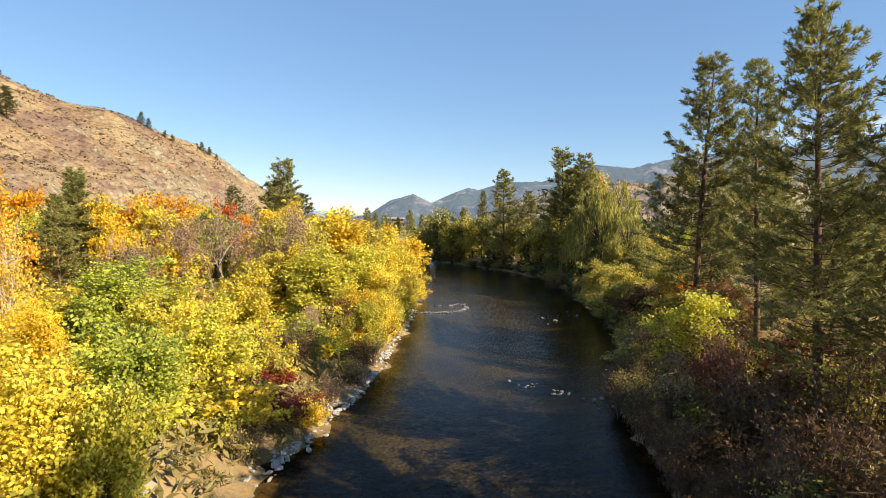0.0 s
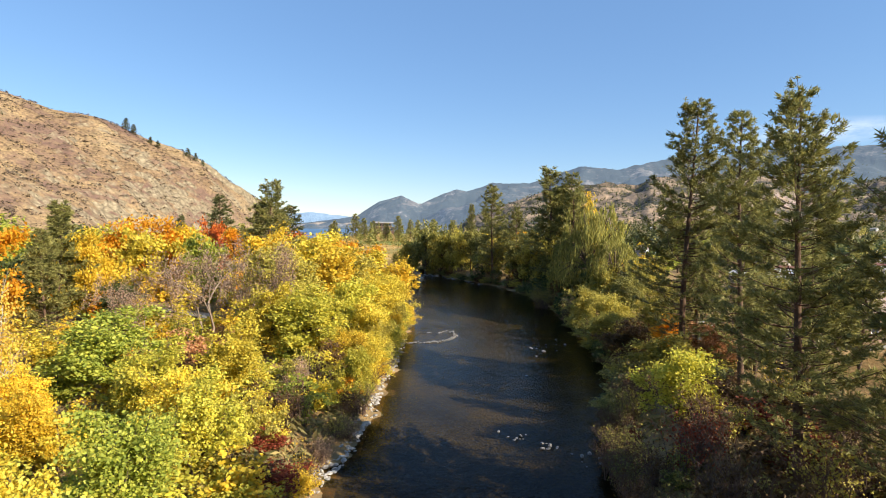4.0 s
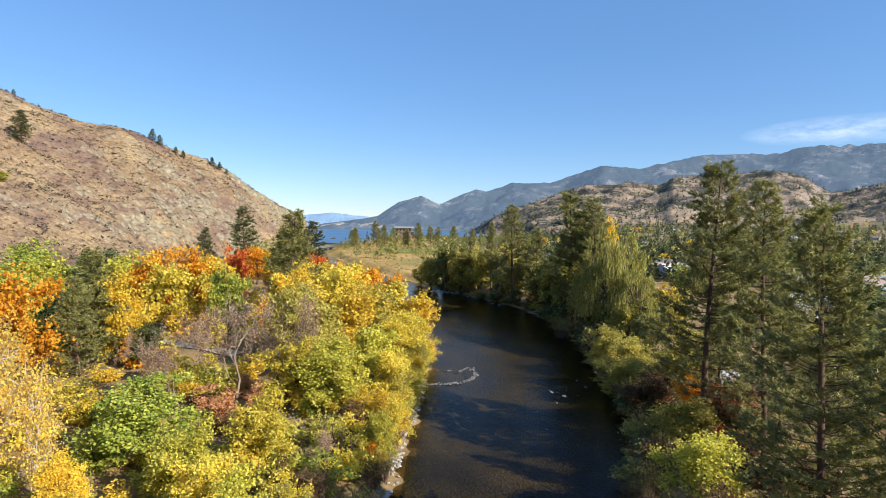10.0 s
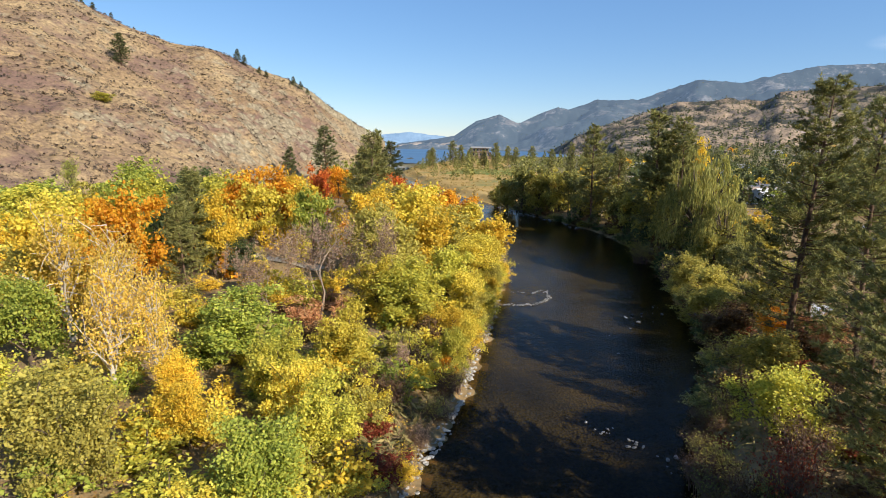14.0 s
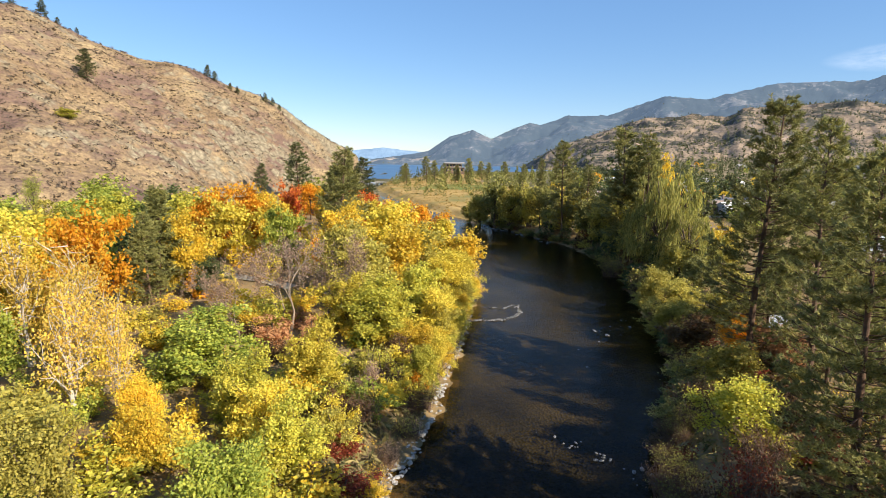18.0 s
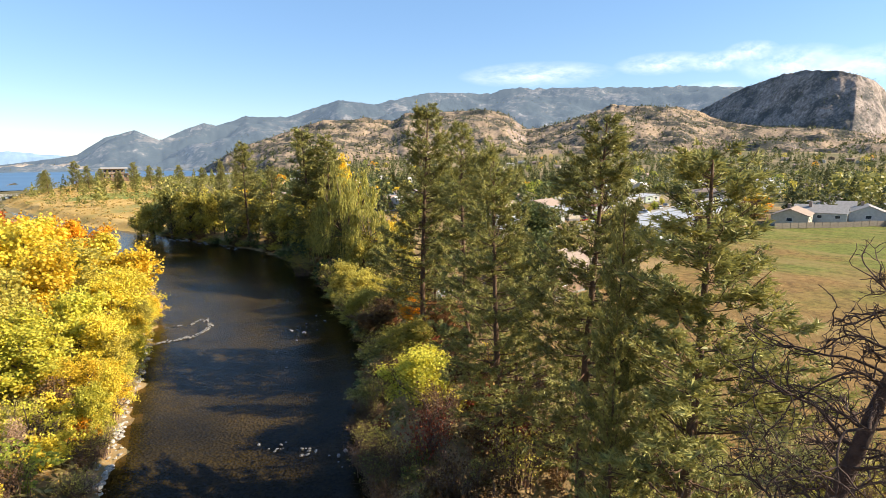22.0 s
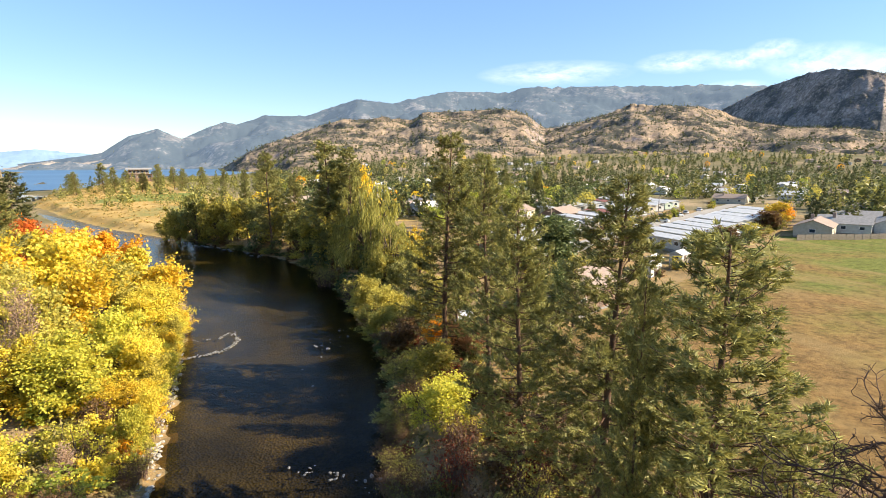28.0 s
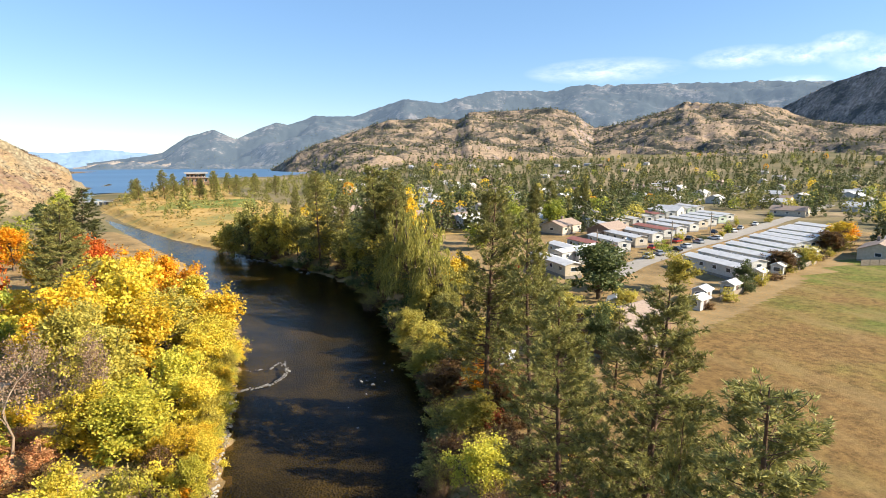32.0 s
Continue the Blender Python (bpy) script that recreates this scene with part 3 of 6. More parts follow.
FINE = [broadleaf_meshes(11 + i, 14500, 0.046, BARK) for i in range(5)]
MID = [broadleaf_meshes(31 + i, 9500, 0.052, BARK, "round", False) for i in range(5)]
FAR = [broadleaf_meshes(51 + i, 5200, 0.070, BARK, "round", False) for i in range(4)]
TALL = [broadleaf_meshes(71 + i, 3400, 0.036, PALE_BARK, "tall") for i in range(3)]
BUSH = [broadleaf_meshes(91 + i, 3800, 0.070, BARK, "shrub", False) for i in range(3)]
LOW = [broadleaf_meshes(95 + i, 1400, 0.095, BARK, "shrub", False) for i in range(4)]
PINES = [pine_meshes(101 + i, bottom=(0.12, 0.16, 0.10, 0.14)[i], width=(4.7, 4.3, 4.8, 4.6)[i], twigs=19, spikes=11, needle=0.31, sparse=0.05 * (i % 2)) for i in range(4)]
FAR_PINES = [pine_meshes(111 + i, bottom=0.12, width=4.6, twigs=14, spikes=7, needle=0.55, fine=False) for i in range(3)]
LONE_PINES = [pine_meshes(131 + i, bottom=0.08, width=5.2, twigs=6, spikes=6, needle=1.0, fine=False) for i in range(3)]
FIRS = [pine_meshes(121 + i, 18.0, 0.05, 3.4, 16, 7, 0.0, 0.5, False) for i in range(2)]
BARE = [bare_meshes(141 + i, 5, 0.5, 5, leaf_count=2600, leaf=0.017) for i in range(3)]
THICKET = [thicket_meshes(161 + i, 64, 1000, 0.044) for i in range(3)]
WILLOWS = [willow_meshes(181 + i, 980) for i in range(2)]


# ---------------------------------------------------------------- the lie of the land
BANK_Y = np.array([-5000, -60, 0, 23, 28, 34, 42, 51, 60, 76, 91, 105, 120, 141, 150, 161, 172, 185, 207, 234, 283, 301, 371, 396, 440, 472, 560, 700])
BANK_L = np.array([-30, -10, -9, -7.6, -6.6, -5.6, -4.3, -4.0, -3.2, -2.7, -1.6, -3, -5.8, -10, -12, -14.5, -16.8, -22, -30, -40, -58, -65, -90, -98, -108, -116, -142, -170])
BANK_R = np.array([0, 9, 9.5, 10.3, 10.6, 11.5, 14, 17.7, 19.8, 21.6, 23.4, 24.2, 23.8, 19.6, 15.2, 10.2, 5.4, -0.6, -13, -27, -47, -54, -79, -86, -93, -96, -84, -70])
HILL_AZ = np.array([-180, -110, -75, -60, -47, -42.2, -37.6, -33.8, -29.9, -27.8, -23.5, -21.3, -19, -16.7, -15.2, -13.1, -11])
HILL_RIDGE = np.array([420, 400, 385, 380, 384, 390, 398, 405, 411, 414, 430, 438, 450, 465, 475, 488, 500])
HILL_TOP = np.array([20, 70, 97, 103, 94, 97, 86, 80, 78, 72, 64.5, 55.5, 43.5, 33, 28, 14, 2])
HILL_FOOT = np.array([200, 170, 160, 165, 178, 185, 200, 220, 245, 262, 312, 335, 362, 392, 412, 440, 470])


def smooth(a, b, x):
    t = np.clip((x - a) / (b - a), 0, 1)
    return t * t * (3 - 2 * t)


def rough_noise(x, y, scale, seed=0.0, octaves=4):
    """Cheap layered waves with a ragged look, about -1 to 1."""
    out, amp, total = np.zeros_like(x), 1.0, 0.0
    for o in range(octaves):
        f = scale * 2.03**o
        a, b = x * f + seed + o * 7.1, y * f - seed * 1.7 + o * 3.3
        out += amp * (np.sin(a + 1.7 * np.sin(b * 0.83 + o)) * np.cos(b - 1.3 * np.sin(a * 0.71 + 2 * o)))
        total, amp = total + amp, amp * 0.55
    return out / total * 1.5


def in_lake(x, y):
    az, r = np.degrees(np.arctan2(x, y)), np.hypot(x, y)
    near = np.interp(az, [-17, -13.3, -9.4, -5.2, -0.6, 3.6, 6, 8.5], [700, 760, 960, 1090, 1130, 1220, 1400, 2000]) + 25 * np.sin(az * 2.1)
    return (az > -17) & (az < 8.5) & (r > near) & (r < 4700)


def land(x, y):
    """Height of the ground, and the part of it that is hillside."""
    x, y = np.asarray(x, float), np.asarray(y, float)
    az, r = np.degrees(np.arctan2(x, y)), np.hypot(x, y)
    l, rt = np.interp(y, BANK_Y, BANK_L), np.interp(y, BANK_Y, BANK_R)
    wob = 0.5 * np.sin(y * 0.9) + 0.35 * np.sin(y * 2.3 + 1)
    left, right = l + wob - x, x - rt + wob
    z = np.where(left > 0, 1.7 * smooth(0, 5, left) + 0.9 * smooth(5, 60, left), 0.0)
    z = np.where(right > 0, 2.3 * smooth(0, 6, right) + 0.7 * smooth(8, 30, right), z)
    inside = np.minimum(-left, -right)
    z = np.where(inside > 0, -0.95 * smooth(0, 7, inside) - 0.05, z)
    z = z + np.where(inside < -2, 0.18 * rough_noise(x, y, 0.25), 0.06 * rough_noise(x, y, 0.8))
    rise = smooth(550, 1700, r) * smooth(4, 22, az) * smooth(170, 110, az)
    z = z + 46 * rise + rise * 6 * rough_noise(x, y, 0.004)
    z = z + 5.0 * np.exp(-((x + 45) ** 2 + (y - 600) ** 2) / 70.0**2) + 2.2 * np.exp(-((x + 10) ** 2 + (y - 430) ** 2) / 110.0**2)
    lake = in_lake(x, y)
    z = np.where(lake, -3.0, z)
    ridge, top, foot = (np.interp(az, HILL_AZ, v) for v in (HILL_RIDGE, HILL_TOP, HILL_FOOT))
    warp = 14 * rough_noise(x, y, 0.02, 2.0)
    u = np.clip((r + warp - foot) / (ridge - foot), 0, 1)
    front = top * (0.82 * u + 0.18 * u * u * (3 - 2 * u))
    back = top * (1 - 0.9 * smooth(0, 1, (r - ridge - 15) / 420))
    h = np.where(r < ridge, front, np.minimum(top, back))
    on = (az < -10.5) & (left > 3)
    h = np.where(on, h, 0)
    rocky = (smooth(-48, -24, az) * 0.6 + 0.4) * smooth(2, 12, h) * np.where(r > ridge - 20, 0.35, 1.0)
    return z + np.maximum(h + rocky * crags(x, y, h > 1), 0), h


def crags(x, y, where):
    """Broken rock: ridged noise at two sizes, worked out only where it is asked for."""
    out = np.zeros(x.shape)
    flat, xs, ys, on = out.ravel(), x.ravel(), y.ravel(), np.ravel(where)
    for i in np.nonzero(on)[0]:
        p = Vector((xs[i] * 0.03, ys[i] * 0.03, 3.7))
        q = Vector((xs[i] * 0.11, ys[i] * 0.11, 9.2))
        flat[i] = 4.2 * (noise.ridged_multi_fractal(p, 0.9, 2.1, 4, 0.9, 2.0) - 1.0) + 2.4 * (noise.noise(q) + 0.5 * noise.noise(q * 2.3) + 0.35 * noise.noise(q * 5.1))
    return flat.reshape(x.shape)


def lines(*runs):
    return np.unique(np.concatenate([np.arange(a, b, s) for a, b, s in runs]).round(3))


def ground():
    xs = lines((-4900, -400, 300), (-400, -330, 12), (-330, -70, 2.6), (-70, -30, 1.6), (-30, 34, 0.8), (34, 120, 3), (120, 400, 14), (400, 1200, 60), (1200, 4901, 370))
    ys = lines((-4900, -300, 400), (-300, -20, 14), (-20, 110, 1.0), (110, 230, 1.6), (230, 500, 2.8), (500, 800, 14), (800, 1600, 55), (1600, 4901, 300))
    gx, gy = np.meshgrid(xs, ys, indexing="ij")
    z, h = land(gx, gy)
    nx, ny = len(xs), len(ys)
    i, j = np.meshgrid(np.arange(nx - 1), np.arange(ny - 1), indexing="ij")
    f = np.stack([i * ny + j, (i + 1) * ny + j, (i + 1) * ny + j + 1, i * ny + j + 1], -1).reshape(-1, 4)
    me = mesh_of("ground", np.stack([gx, gy, z], -1).reshape(-1, 3), f, [SOIL, HILL, BED, FIELD, MEADOW, FAR_SOIL, LAWN], True)
    cx, cy = ((v[:-1, :-1] + v[1:, 1:]) / 2 for v in (gx, gy))
    cz, ch = ((v[:-1, :-1] + v[1:, 1:]) / 2 for v in (z, h))
    kind = np.zeros(cx.shape, int)
    kind[np.hypot(cx, cy) > 260] = 5
    rt = np.interp(cy, BANK_Y, BANK_R)
    kind[(cy > 185) & (cy < 660) & (cx > rt - 1) & (cx < rt + 130 - 0.1 * cy)] = 4
    kind[(cx > -50 + 0.1 * (cy - 345)) & (cx < 6) & (cy > 338) & (cy < 404) & (cx > rt + 14)] = 6
    edge = 62 + 0.42 * (cx - 60) + 6 * smooth(60, 40, cx)
    kind[(cx > 31) & (cx < 172) & (cy < np.minimum(edge, 60 + 0.4 * (cx - 60))) & (cy > -160)] = 3
    kind[ch > 1.5] = 1
    kind[cz < -0.05] = 2
    me.polygons.foreach_set("material_index", kind.ravel())
    me.polygons.foreach_set("use_smooth", (kind != 1).ravel())
    return tagged(new("ground", me), "valley floor with river banks, dry grass and a rocky hillside", "ground", kind="structure")


ground()


def ground_z(x, y):
    return float(land(np.array([x]), np.array([y]))[0][0])


# river and lake surfaces
def river():
    ys = lines((-400, -20, 12), (-20, 230, 2.0), (230, 620, 6))
    l, r = np.interp(ys, BANK_Y, BANK_L) - 2.5, np.interp(ys, BANK_Y, BANK_R) + 2.5
    s = np.linspace(0, 1, 12)
    x = l[:, None] + (r - l)[:, None] * s
    v = np.stack([x, np.repeat(ys[:, None], 12, 1), 0 * x], -1).reshape(-1, 3)
    i, j = np.meshgrid(np.arange(len(ys) - 1), np.arange(11), indexing="ij")
    f = np.stack([i * 12 + j, i * 12 + j + 1, (i + 1) * 12 + j + 1, (i + 1) * 12 + j], -1).reshape(-1, 4)
    water = tagged(new("river_water", mesh_of("river_water", v, f, RIVER_WATER, True)), "dark rippling river water over a brown stony bed", "river", kind="structure")
    water.visible_shadow = False
    az = np.radians(np.linspace(-18, 10, 30))
    rr = np.array([640, 1200, 2500, 4750])
    v = np.stack([np.outer(np.sin(az), rr), np.outer(np.cos(az), rr), np.full((30, 4), 0.6)], -1).reshape(-1, 3)
    i, j = np.meshgrid(np.arange(29), np.arange(3), indexing="ij")
    f = np.stack([i * 4 + j, i * 4 + j + 1, (i + 1) * 4 + j + 1, (i + 1) * 4 + j], -1).reshape(-1, 4)
    tagged(new("lake_water", mesh_of("lake_water", v, f, LAKE_WATER, True)), "wide blue lake below the far mountains", "lake", kind="structure")


river()


# ---------------------------------------------------------------- mountains
SLOPES = {}


def mountain(name, label, az, el, near, far, material, foot_el=0.0, ragged=0.02, seed=1.0, step=0.12, eye=21.0, rows=60, deep=None, sway=0.0, rise=1.1, knolls=(40, 400, 12, 110)):
    """A range between two distances, whose crest stands at the given elevations over the given bearings, in degrees; knolls: height and breadth of its large and small humps."""
    a = np.arange(az[0], az[-1], step)
    e = np.interp(a, az, el)
    A, U = np.meshgrid(a, np.linspace(0, 1, rows), indexing="ij")
    back = np.interp(a, deep[0], deep[1]) if deep else 0 * a
    back = back + sway * np.array([noise.fractal(Vector((v * 0.16, seed, 0.0)), 0.9, 2.0, 3) for v in a])
    front = near + back[:, None] * 0.8
    r = front + (far + back[:, None] - front) * U
    slope = np.tan(np.radians(e))[:, None]
    top = slope * (far + back[:, None]) + eye
    low = (math.tan(math.radians(foot_el)) * near + eye - 30 - 60 * smooth(az[0] + 9, az[0] + 2, a))[:, None]
    x, y = r * np.sin(np.radians(A)), r * np.cos(np.radians(A))
    big, wide, small, narrow = knolls
    pts = [(px, py) for px, py in zip(x.ravel(), y.ravel())]
    hump = np.array([abs(noise.noise(Vector((px / wide, py / wide, seed)))) * 1.6 + 0.5 * noise.fractal(Vector((px / wide * 2.1, py / wide * 2.1, seed + 5)), 0.9, 2.0, 3) for px, py in pts]).reshape(x.shape)
    bump = np.array([abs(noise.noise(Vector((px / narrow, py / narrow, seed + 2)))) * 1.5 + 0.6 * noise.fractal(Vector((px / narrow * 2.3, py / narrow * 2.3, seed + 7)), 0.7, 2.1, 3) for px, py in pts]).reshape(x.shape)
    z = low + (top - low) * U**rise + (big * (hump - 0.35) + small * bump) * smooth(0.03, 0.25, U)
    z = np.minimum(z, slope * r + eye - (1 - U) * 2.0)
    z[:, -1] = top[:, 0] + (top - low)[:, 0] * ragged * rough_noise(x[:, -1], y[:, -1], 110.0 / far, seed, 3)
    n, m = A.shape
    rear = np.stack([x[:, -1] * 1.04, y[:, -1] * 1.04, z[:, -1] * 0 - 20], -1)
    v = np.concatenate([np.stack([x, y, z], -1).reshape(-1, 3), rear])
    i, j = np.meshgrid(np.arange(n - 1), np.arange(m - 1), indexing="ij")
    f = np.stack([i * m + j, (i + 1) * m + j, (i + 1) * m + j + 1, i * m + j + 1], -1).reshape(-1, 4)
    b = np.arange(n - 1)
    g = np.stack([b * m + m - 1, (b + 1) * m + m - 1, n * m + b + 1, n * m + b], -1)
    SLOPES[name] = v[: n * m]
    return tagged(new(name, mesh_of(name, v, np.concatenate([f, g]), material, False)), label, "mountain", kind="structure")


# the next four ranges carry painted haze: a bluish emission colour
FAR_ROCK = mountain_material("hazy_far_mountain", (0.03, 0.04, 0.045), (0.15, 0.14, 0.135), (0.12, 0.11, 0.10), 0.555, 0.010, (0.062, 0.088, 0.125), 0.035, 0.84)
SHORE_ROCK = mountain_material("hazy_tan_lakeside_slopes", (0.07, 0.075, 0.07), (0.22, 0.18, 0.155), (0.34, 0.27, 0.21), 0.47, 0.02, (0.05, 0.066, 0.088), 0.04, 0.76)
# for these two the haze is in the blue base colours as well
FARTHEST = mountain_material("haze_blue_far_ridge", (0.07, 0.10, 0.14), (0.16, 0.20, 0.26), (0.14, 0.18, 0.22), 0.55, 0.004, (0.13, 0.21, 0.31), 0.12)
PLATEAU = mountain_material("haze_blue_wooded_plateau", (0.035, 0.055, 0.075), (0.05, 0.075, 0.10), (0.06, 0.08, 0.10), 0.62, 0.004, (0.085, 0.15, 0.235), 0.12)
BROWN_ROCK = mountain_material("brown_rocky_hill", (0.06, 0.06, 0.05), (0.25, 0.198, 0.175), (0.31, 0.23, 0.16), 0.50, 0.022, None, 0.03, 0.77)
CLIFF_ROCK = mountain_material("grey_cliff_rock", (0.085, 0.085, 0.08), (0.29, 0.24, 0.21), (0.25, 0.205, 0.18), 0.48, 0.02)
mountain("mountain_far_1", "ridge across the far lake end, painted pale blue for haze", [-24, -15, -11.7, -9.6, -6, -3], [1.6, 1.0, 1.37, 1.15, 0.8, 0.3], 4400, 4850, FARTHEST, 0.1, 0.03, 2.0, rows=14)
mountain("mountain_far_2", "mountain range with bare rock and forest under painted blue-grey haze",
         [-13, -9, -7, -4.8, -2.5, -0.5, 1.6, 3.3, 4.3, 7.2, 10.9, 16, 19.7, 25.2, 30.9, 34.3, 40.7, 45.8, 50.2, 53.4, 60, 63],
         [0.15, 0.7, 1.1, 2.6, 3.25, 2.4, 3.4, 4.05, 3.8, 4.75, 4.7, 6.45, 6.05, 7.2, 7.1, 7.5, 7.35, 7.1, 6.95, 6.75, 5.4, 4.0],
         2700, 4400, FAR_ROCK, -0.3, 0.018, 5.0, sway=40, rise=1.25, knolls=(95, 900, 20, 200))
mountain("mountain_shore", "tan rocky slopes along the far lake shore, haze painted on", [-14, -11, -8.5, -6.5, -4.5, -3, -1, 1, 2.6, 4, 6, 8, 10, 13], [-0.2, 0.35, 0.25, 0.75, 0.5, 1.0, 0.8, 1.25, 0.9, 1.5, 1.1, 1.7, 1.2, 0.4],
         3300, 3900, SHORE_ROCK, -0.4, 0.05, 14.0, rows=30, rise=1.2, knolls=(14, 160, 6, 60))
mountain("mountain_far_3", "flat-topped wooded plateau, painted blue for distance haze", [60, 66.1, 74, 95, 120], [4.9, 4.73, 4.13, 3.5, 2.5], 4000, 4700, PLATEAU, 0.1, 0.012, 6.0, rows=14, step=0.3)
mountain("mountain_hills", "brown rocky hills with dry grass and scattered pines",
         [2, 5.4, 7, 9.3, 11.7, 14.5, 16.3, 18.6, 21.4, 22.7, 25.2, 28.4, 31, 33.1, 35.2, 36.6, 38.5, 41.5, 43.4, 45.7, 48.1, 50.3, 53.6, 57, 61, 66, 74, 90],
         [-0.8, 1.3, 2.0, 2.75, 3.6, 4.5, 4.5, 4.75, 4.4, 5.15, 5.25, 5.35, 5.5, 5.0, 3.45, 3.6, 4.0, 4.9, 5.7, 5.4, 5.25, 5.0, 3.6, 3.0, 2.8, 1.9, 1.6, 1.4], 900, 2500, BROWN_ROCK, 0.3, 0.02, 8.0, 0.11, rows=120, sway=50, rise=1.45, knolls=(36, 520, 14, 120))
mountain("mountain_cliff", "steep grey bluff with a pale bare cliff face",
         [48.0, 50.1, 52.4, 54.9, 57.7, 59.6, 61.6, 63.1, 64.1, 64.8, 65.2, 65.6, 66.1, 67.2], [3.0, 3.97, 5.35, 6.55, 7.46, 7.63, 7.39, 6.88, 6.36, 5.6, 4.8, 3.9, 2.5, 1.6], 2300, 2600, CLIFF_ROCK, 2.2, 0.012, 11.0, 0.07,
         rows=50, deep=([48, 55, 60.5, 63, 64.5, 66, 67.2], [900, 420, 60, 0, 90, 260, 420]), rise=0.85, knolls=(20, 140, 7, 45))


# ---------------------------------------------------------------- trees
TREE_WORDS = {
    "yellow": "bright yellow autumn tree", "gold": "golden yellow autumn tree", "olive": "olive-yellow leafy tree", "lime": "yellow-green leafy tree",
    "green": "green leafy tree", "deep": "dark green leafy tree", "orange": "orange autumn maple", "red": "red-orange autumn maple", "maroon": "dark red leafy shrub",
    "salmon": "salmon-coloured autumn bush", "pale": "golden-orange birch with white stems", "rust": "rust-brown leafy bush", "willow": "drooping willow", "bankside": "dark olive-green leafy tree",
}
turn_rng = random.Random(5)


def place(x, y, sx, sy, sz, sink=0.1):
    return Matrix.LocRotScale((x, y, ground_z(x, y) - sink), Euler((0, 0, turn_rng.uniform(0, 6.28))), (sx, sy, sz))


def tree(kind, x, y, height, radius, meshes, where="on the sunlit river bank", name="tree", bark=None):
    words = TREE_WORDS[kind]
    ob = thing(name, place(x, y, 1, 1, 1), f"{words} {where}", "shrub" if name == "shrub" else "tree", "autumn trees")
    away = math.hypot(x, y)
    meshes = FAR if away > 90 and meshes is MID else MID if away > 62 and meshes is FINE else meshes
    trunk, crown = meshes[turn_rng.randrange(len(meshes))]
    s = Matrix.Diagonal((radius * turn_rng.uniform(0.95, 1.15), radius * turn_rng.uniform(0.95, 1.15), height / 1.95, 1))
    part("trunk", trunk, ob, s, bark)
    part("crown", crown, ob, s, LEAF[kind])
    return ob


def pine(x, y, top, meshes=None, stretch=1.0, pick=None, label="tall ponderosa pine with dark bark and long green needles", leaf=None, native=24.0):
    meshes = meshes or PINES
    if meshes is PINES and math.hypot(x, y) > 75:
        meshes, pick = FAR_PINES if math.hypot(x, y) < 170 else LONE_PINES, (pick or 0) % 3
    trunk, crown = meshes[turn_rng.randrange(len(meshes)) if pick is None else pick]
    z = ground_z(x, y) - 0.15
    k = (top - z) / native
    ob = thing("pine_tree", Matrix.Translation((x, y, z)), label, "pine tree", "pines")
    m = Matrix.LocRotScale(None, Euler((0, 0, turn_rng.uniform(0, 6.28))), (k * stretch, k * stretch, k))
    part("trunk", trunk, ob, m)
    part("crown", crown, ob, m, leaf)
    return ob


def bare_tree(x, y, height, radius, pick=0, label="bare grey-brown tree with a few withered leaves"):
    trunk, crown = BARE[pick]
    ob = thing("bare_tree", place(x, y, 1, 1, 1), label, "tree", "autumn trees")
    s = Matrix.Diagonal((radius * 1.5, radius * 1.5, height, 1))
    part("branch_frame", trunk, ob, s)
    part("crown", crown, ob, s, LEAF["grey"])


def thicket(x, y, height, radius, leaf="rust", label="tangled reddish-brown thicket on the river bank"):
    stem, crown = THICKET[turn_rng.randrange(3)]
    ob = thing("thicket", place(x, y, 1, 1, 1), label, "shrub", "bank thickets")
    s = Matrix.Diagonal((radius, radius, height, 1))
    part("stem_frame", stem, ob, s)
    part("crown", crown, ob, s, LEAF[leaf])


# left bank, close by
tree("green", -23.5, 42.7, 6.6, 4.3, FINE)
tree("yellow", -14.7, 41.5, 5.8, 3.0, FINE)
tree("lime", -12.0, 55.0, 7.2, 4.6, FINE)
tree("yellow", -15.5, 57.5, 7.0, 3.6, FINE)
tree("yellow", -5.6, 60.2, 6.0, 3.2, FINE)
tree("gold", -6.5, 52.5, 4.6, 2.4, FINE)
tree("lime", -8.5, 64.0, 7.6, 3.8, FINE)
tree("orange", -6.4, 46.0, 2.6, 1.4, BUSH, name="shrub")
tree("yellow", -13.0, 17.6, 5.2, 2.2, FINE)
tree("lime", -10.6, 18.6, 4.9, 1.9, FINE)
tree("lime", -14.2, 13.6, 4.6, 2.2, FINE)
tree("green", -13.0, 24.0, 5.2, 2.8, FINE)
tree("lime", -12.1, 29.4, 5.0, 2.5, FINE)
tree("yellow", -15.5, 33.0, 5.0, 2.6, FINE)
tree("lime", -18.0, 36.5, 5.4, 2.7, FINE)
tree("gold", -23.5, 32.7, 4.6, 1.8, FINE)
tree("gold", -20.6, 29.3, 4.2, 1.9, FINE)
tree("olive", -27.3, 26.6, 6.6, 3.8, FINE)
tree("olive", -23.6, 24.4, 6.0, 2.8, FINE)
tree("lime", -33.5, 28.0, 6.6, 3.6, FINE)
tree("maroon", -8.6, 29.6, 1.7, 1.8, BUSH, name="shrub")
tree("maroon", -9.8, 33.5, 1.9, 1.6, BUSH, name="shrub")
tree("gold", -6.9, 30.4, 1.9, 1.0, BUSH, name="shrub")
tree("pale", -41.3, 43.5, 12.0, 4.4, TALL)
tree("pale", -37.0, 44.5, 11.4, 3.8, TALL)
tree("gold", -45.0, 46.0, 10.0, 3.4, MID)
tree("pale", -30.3, 35.2, 9.6, 3.3, TALL)
tree("pale", -27.5, 36.6, 9.2, 3.0, TALL)
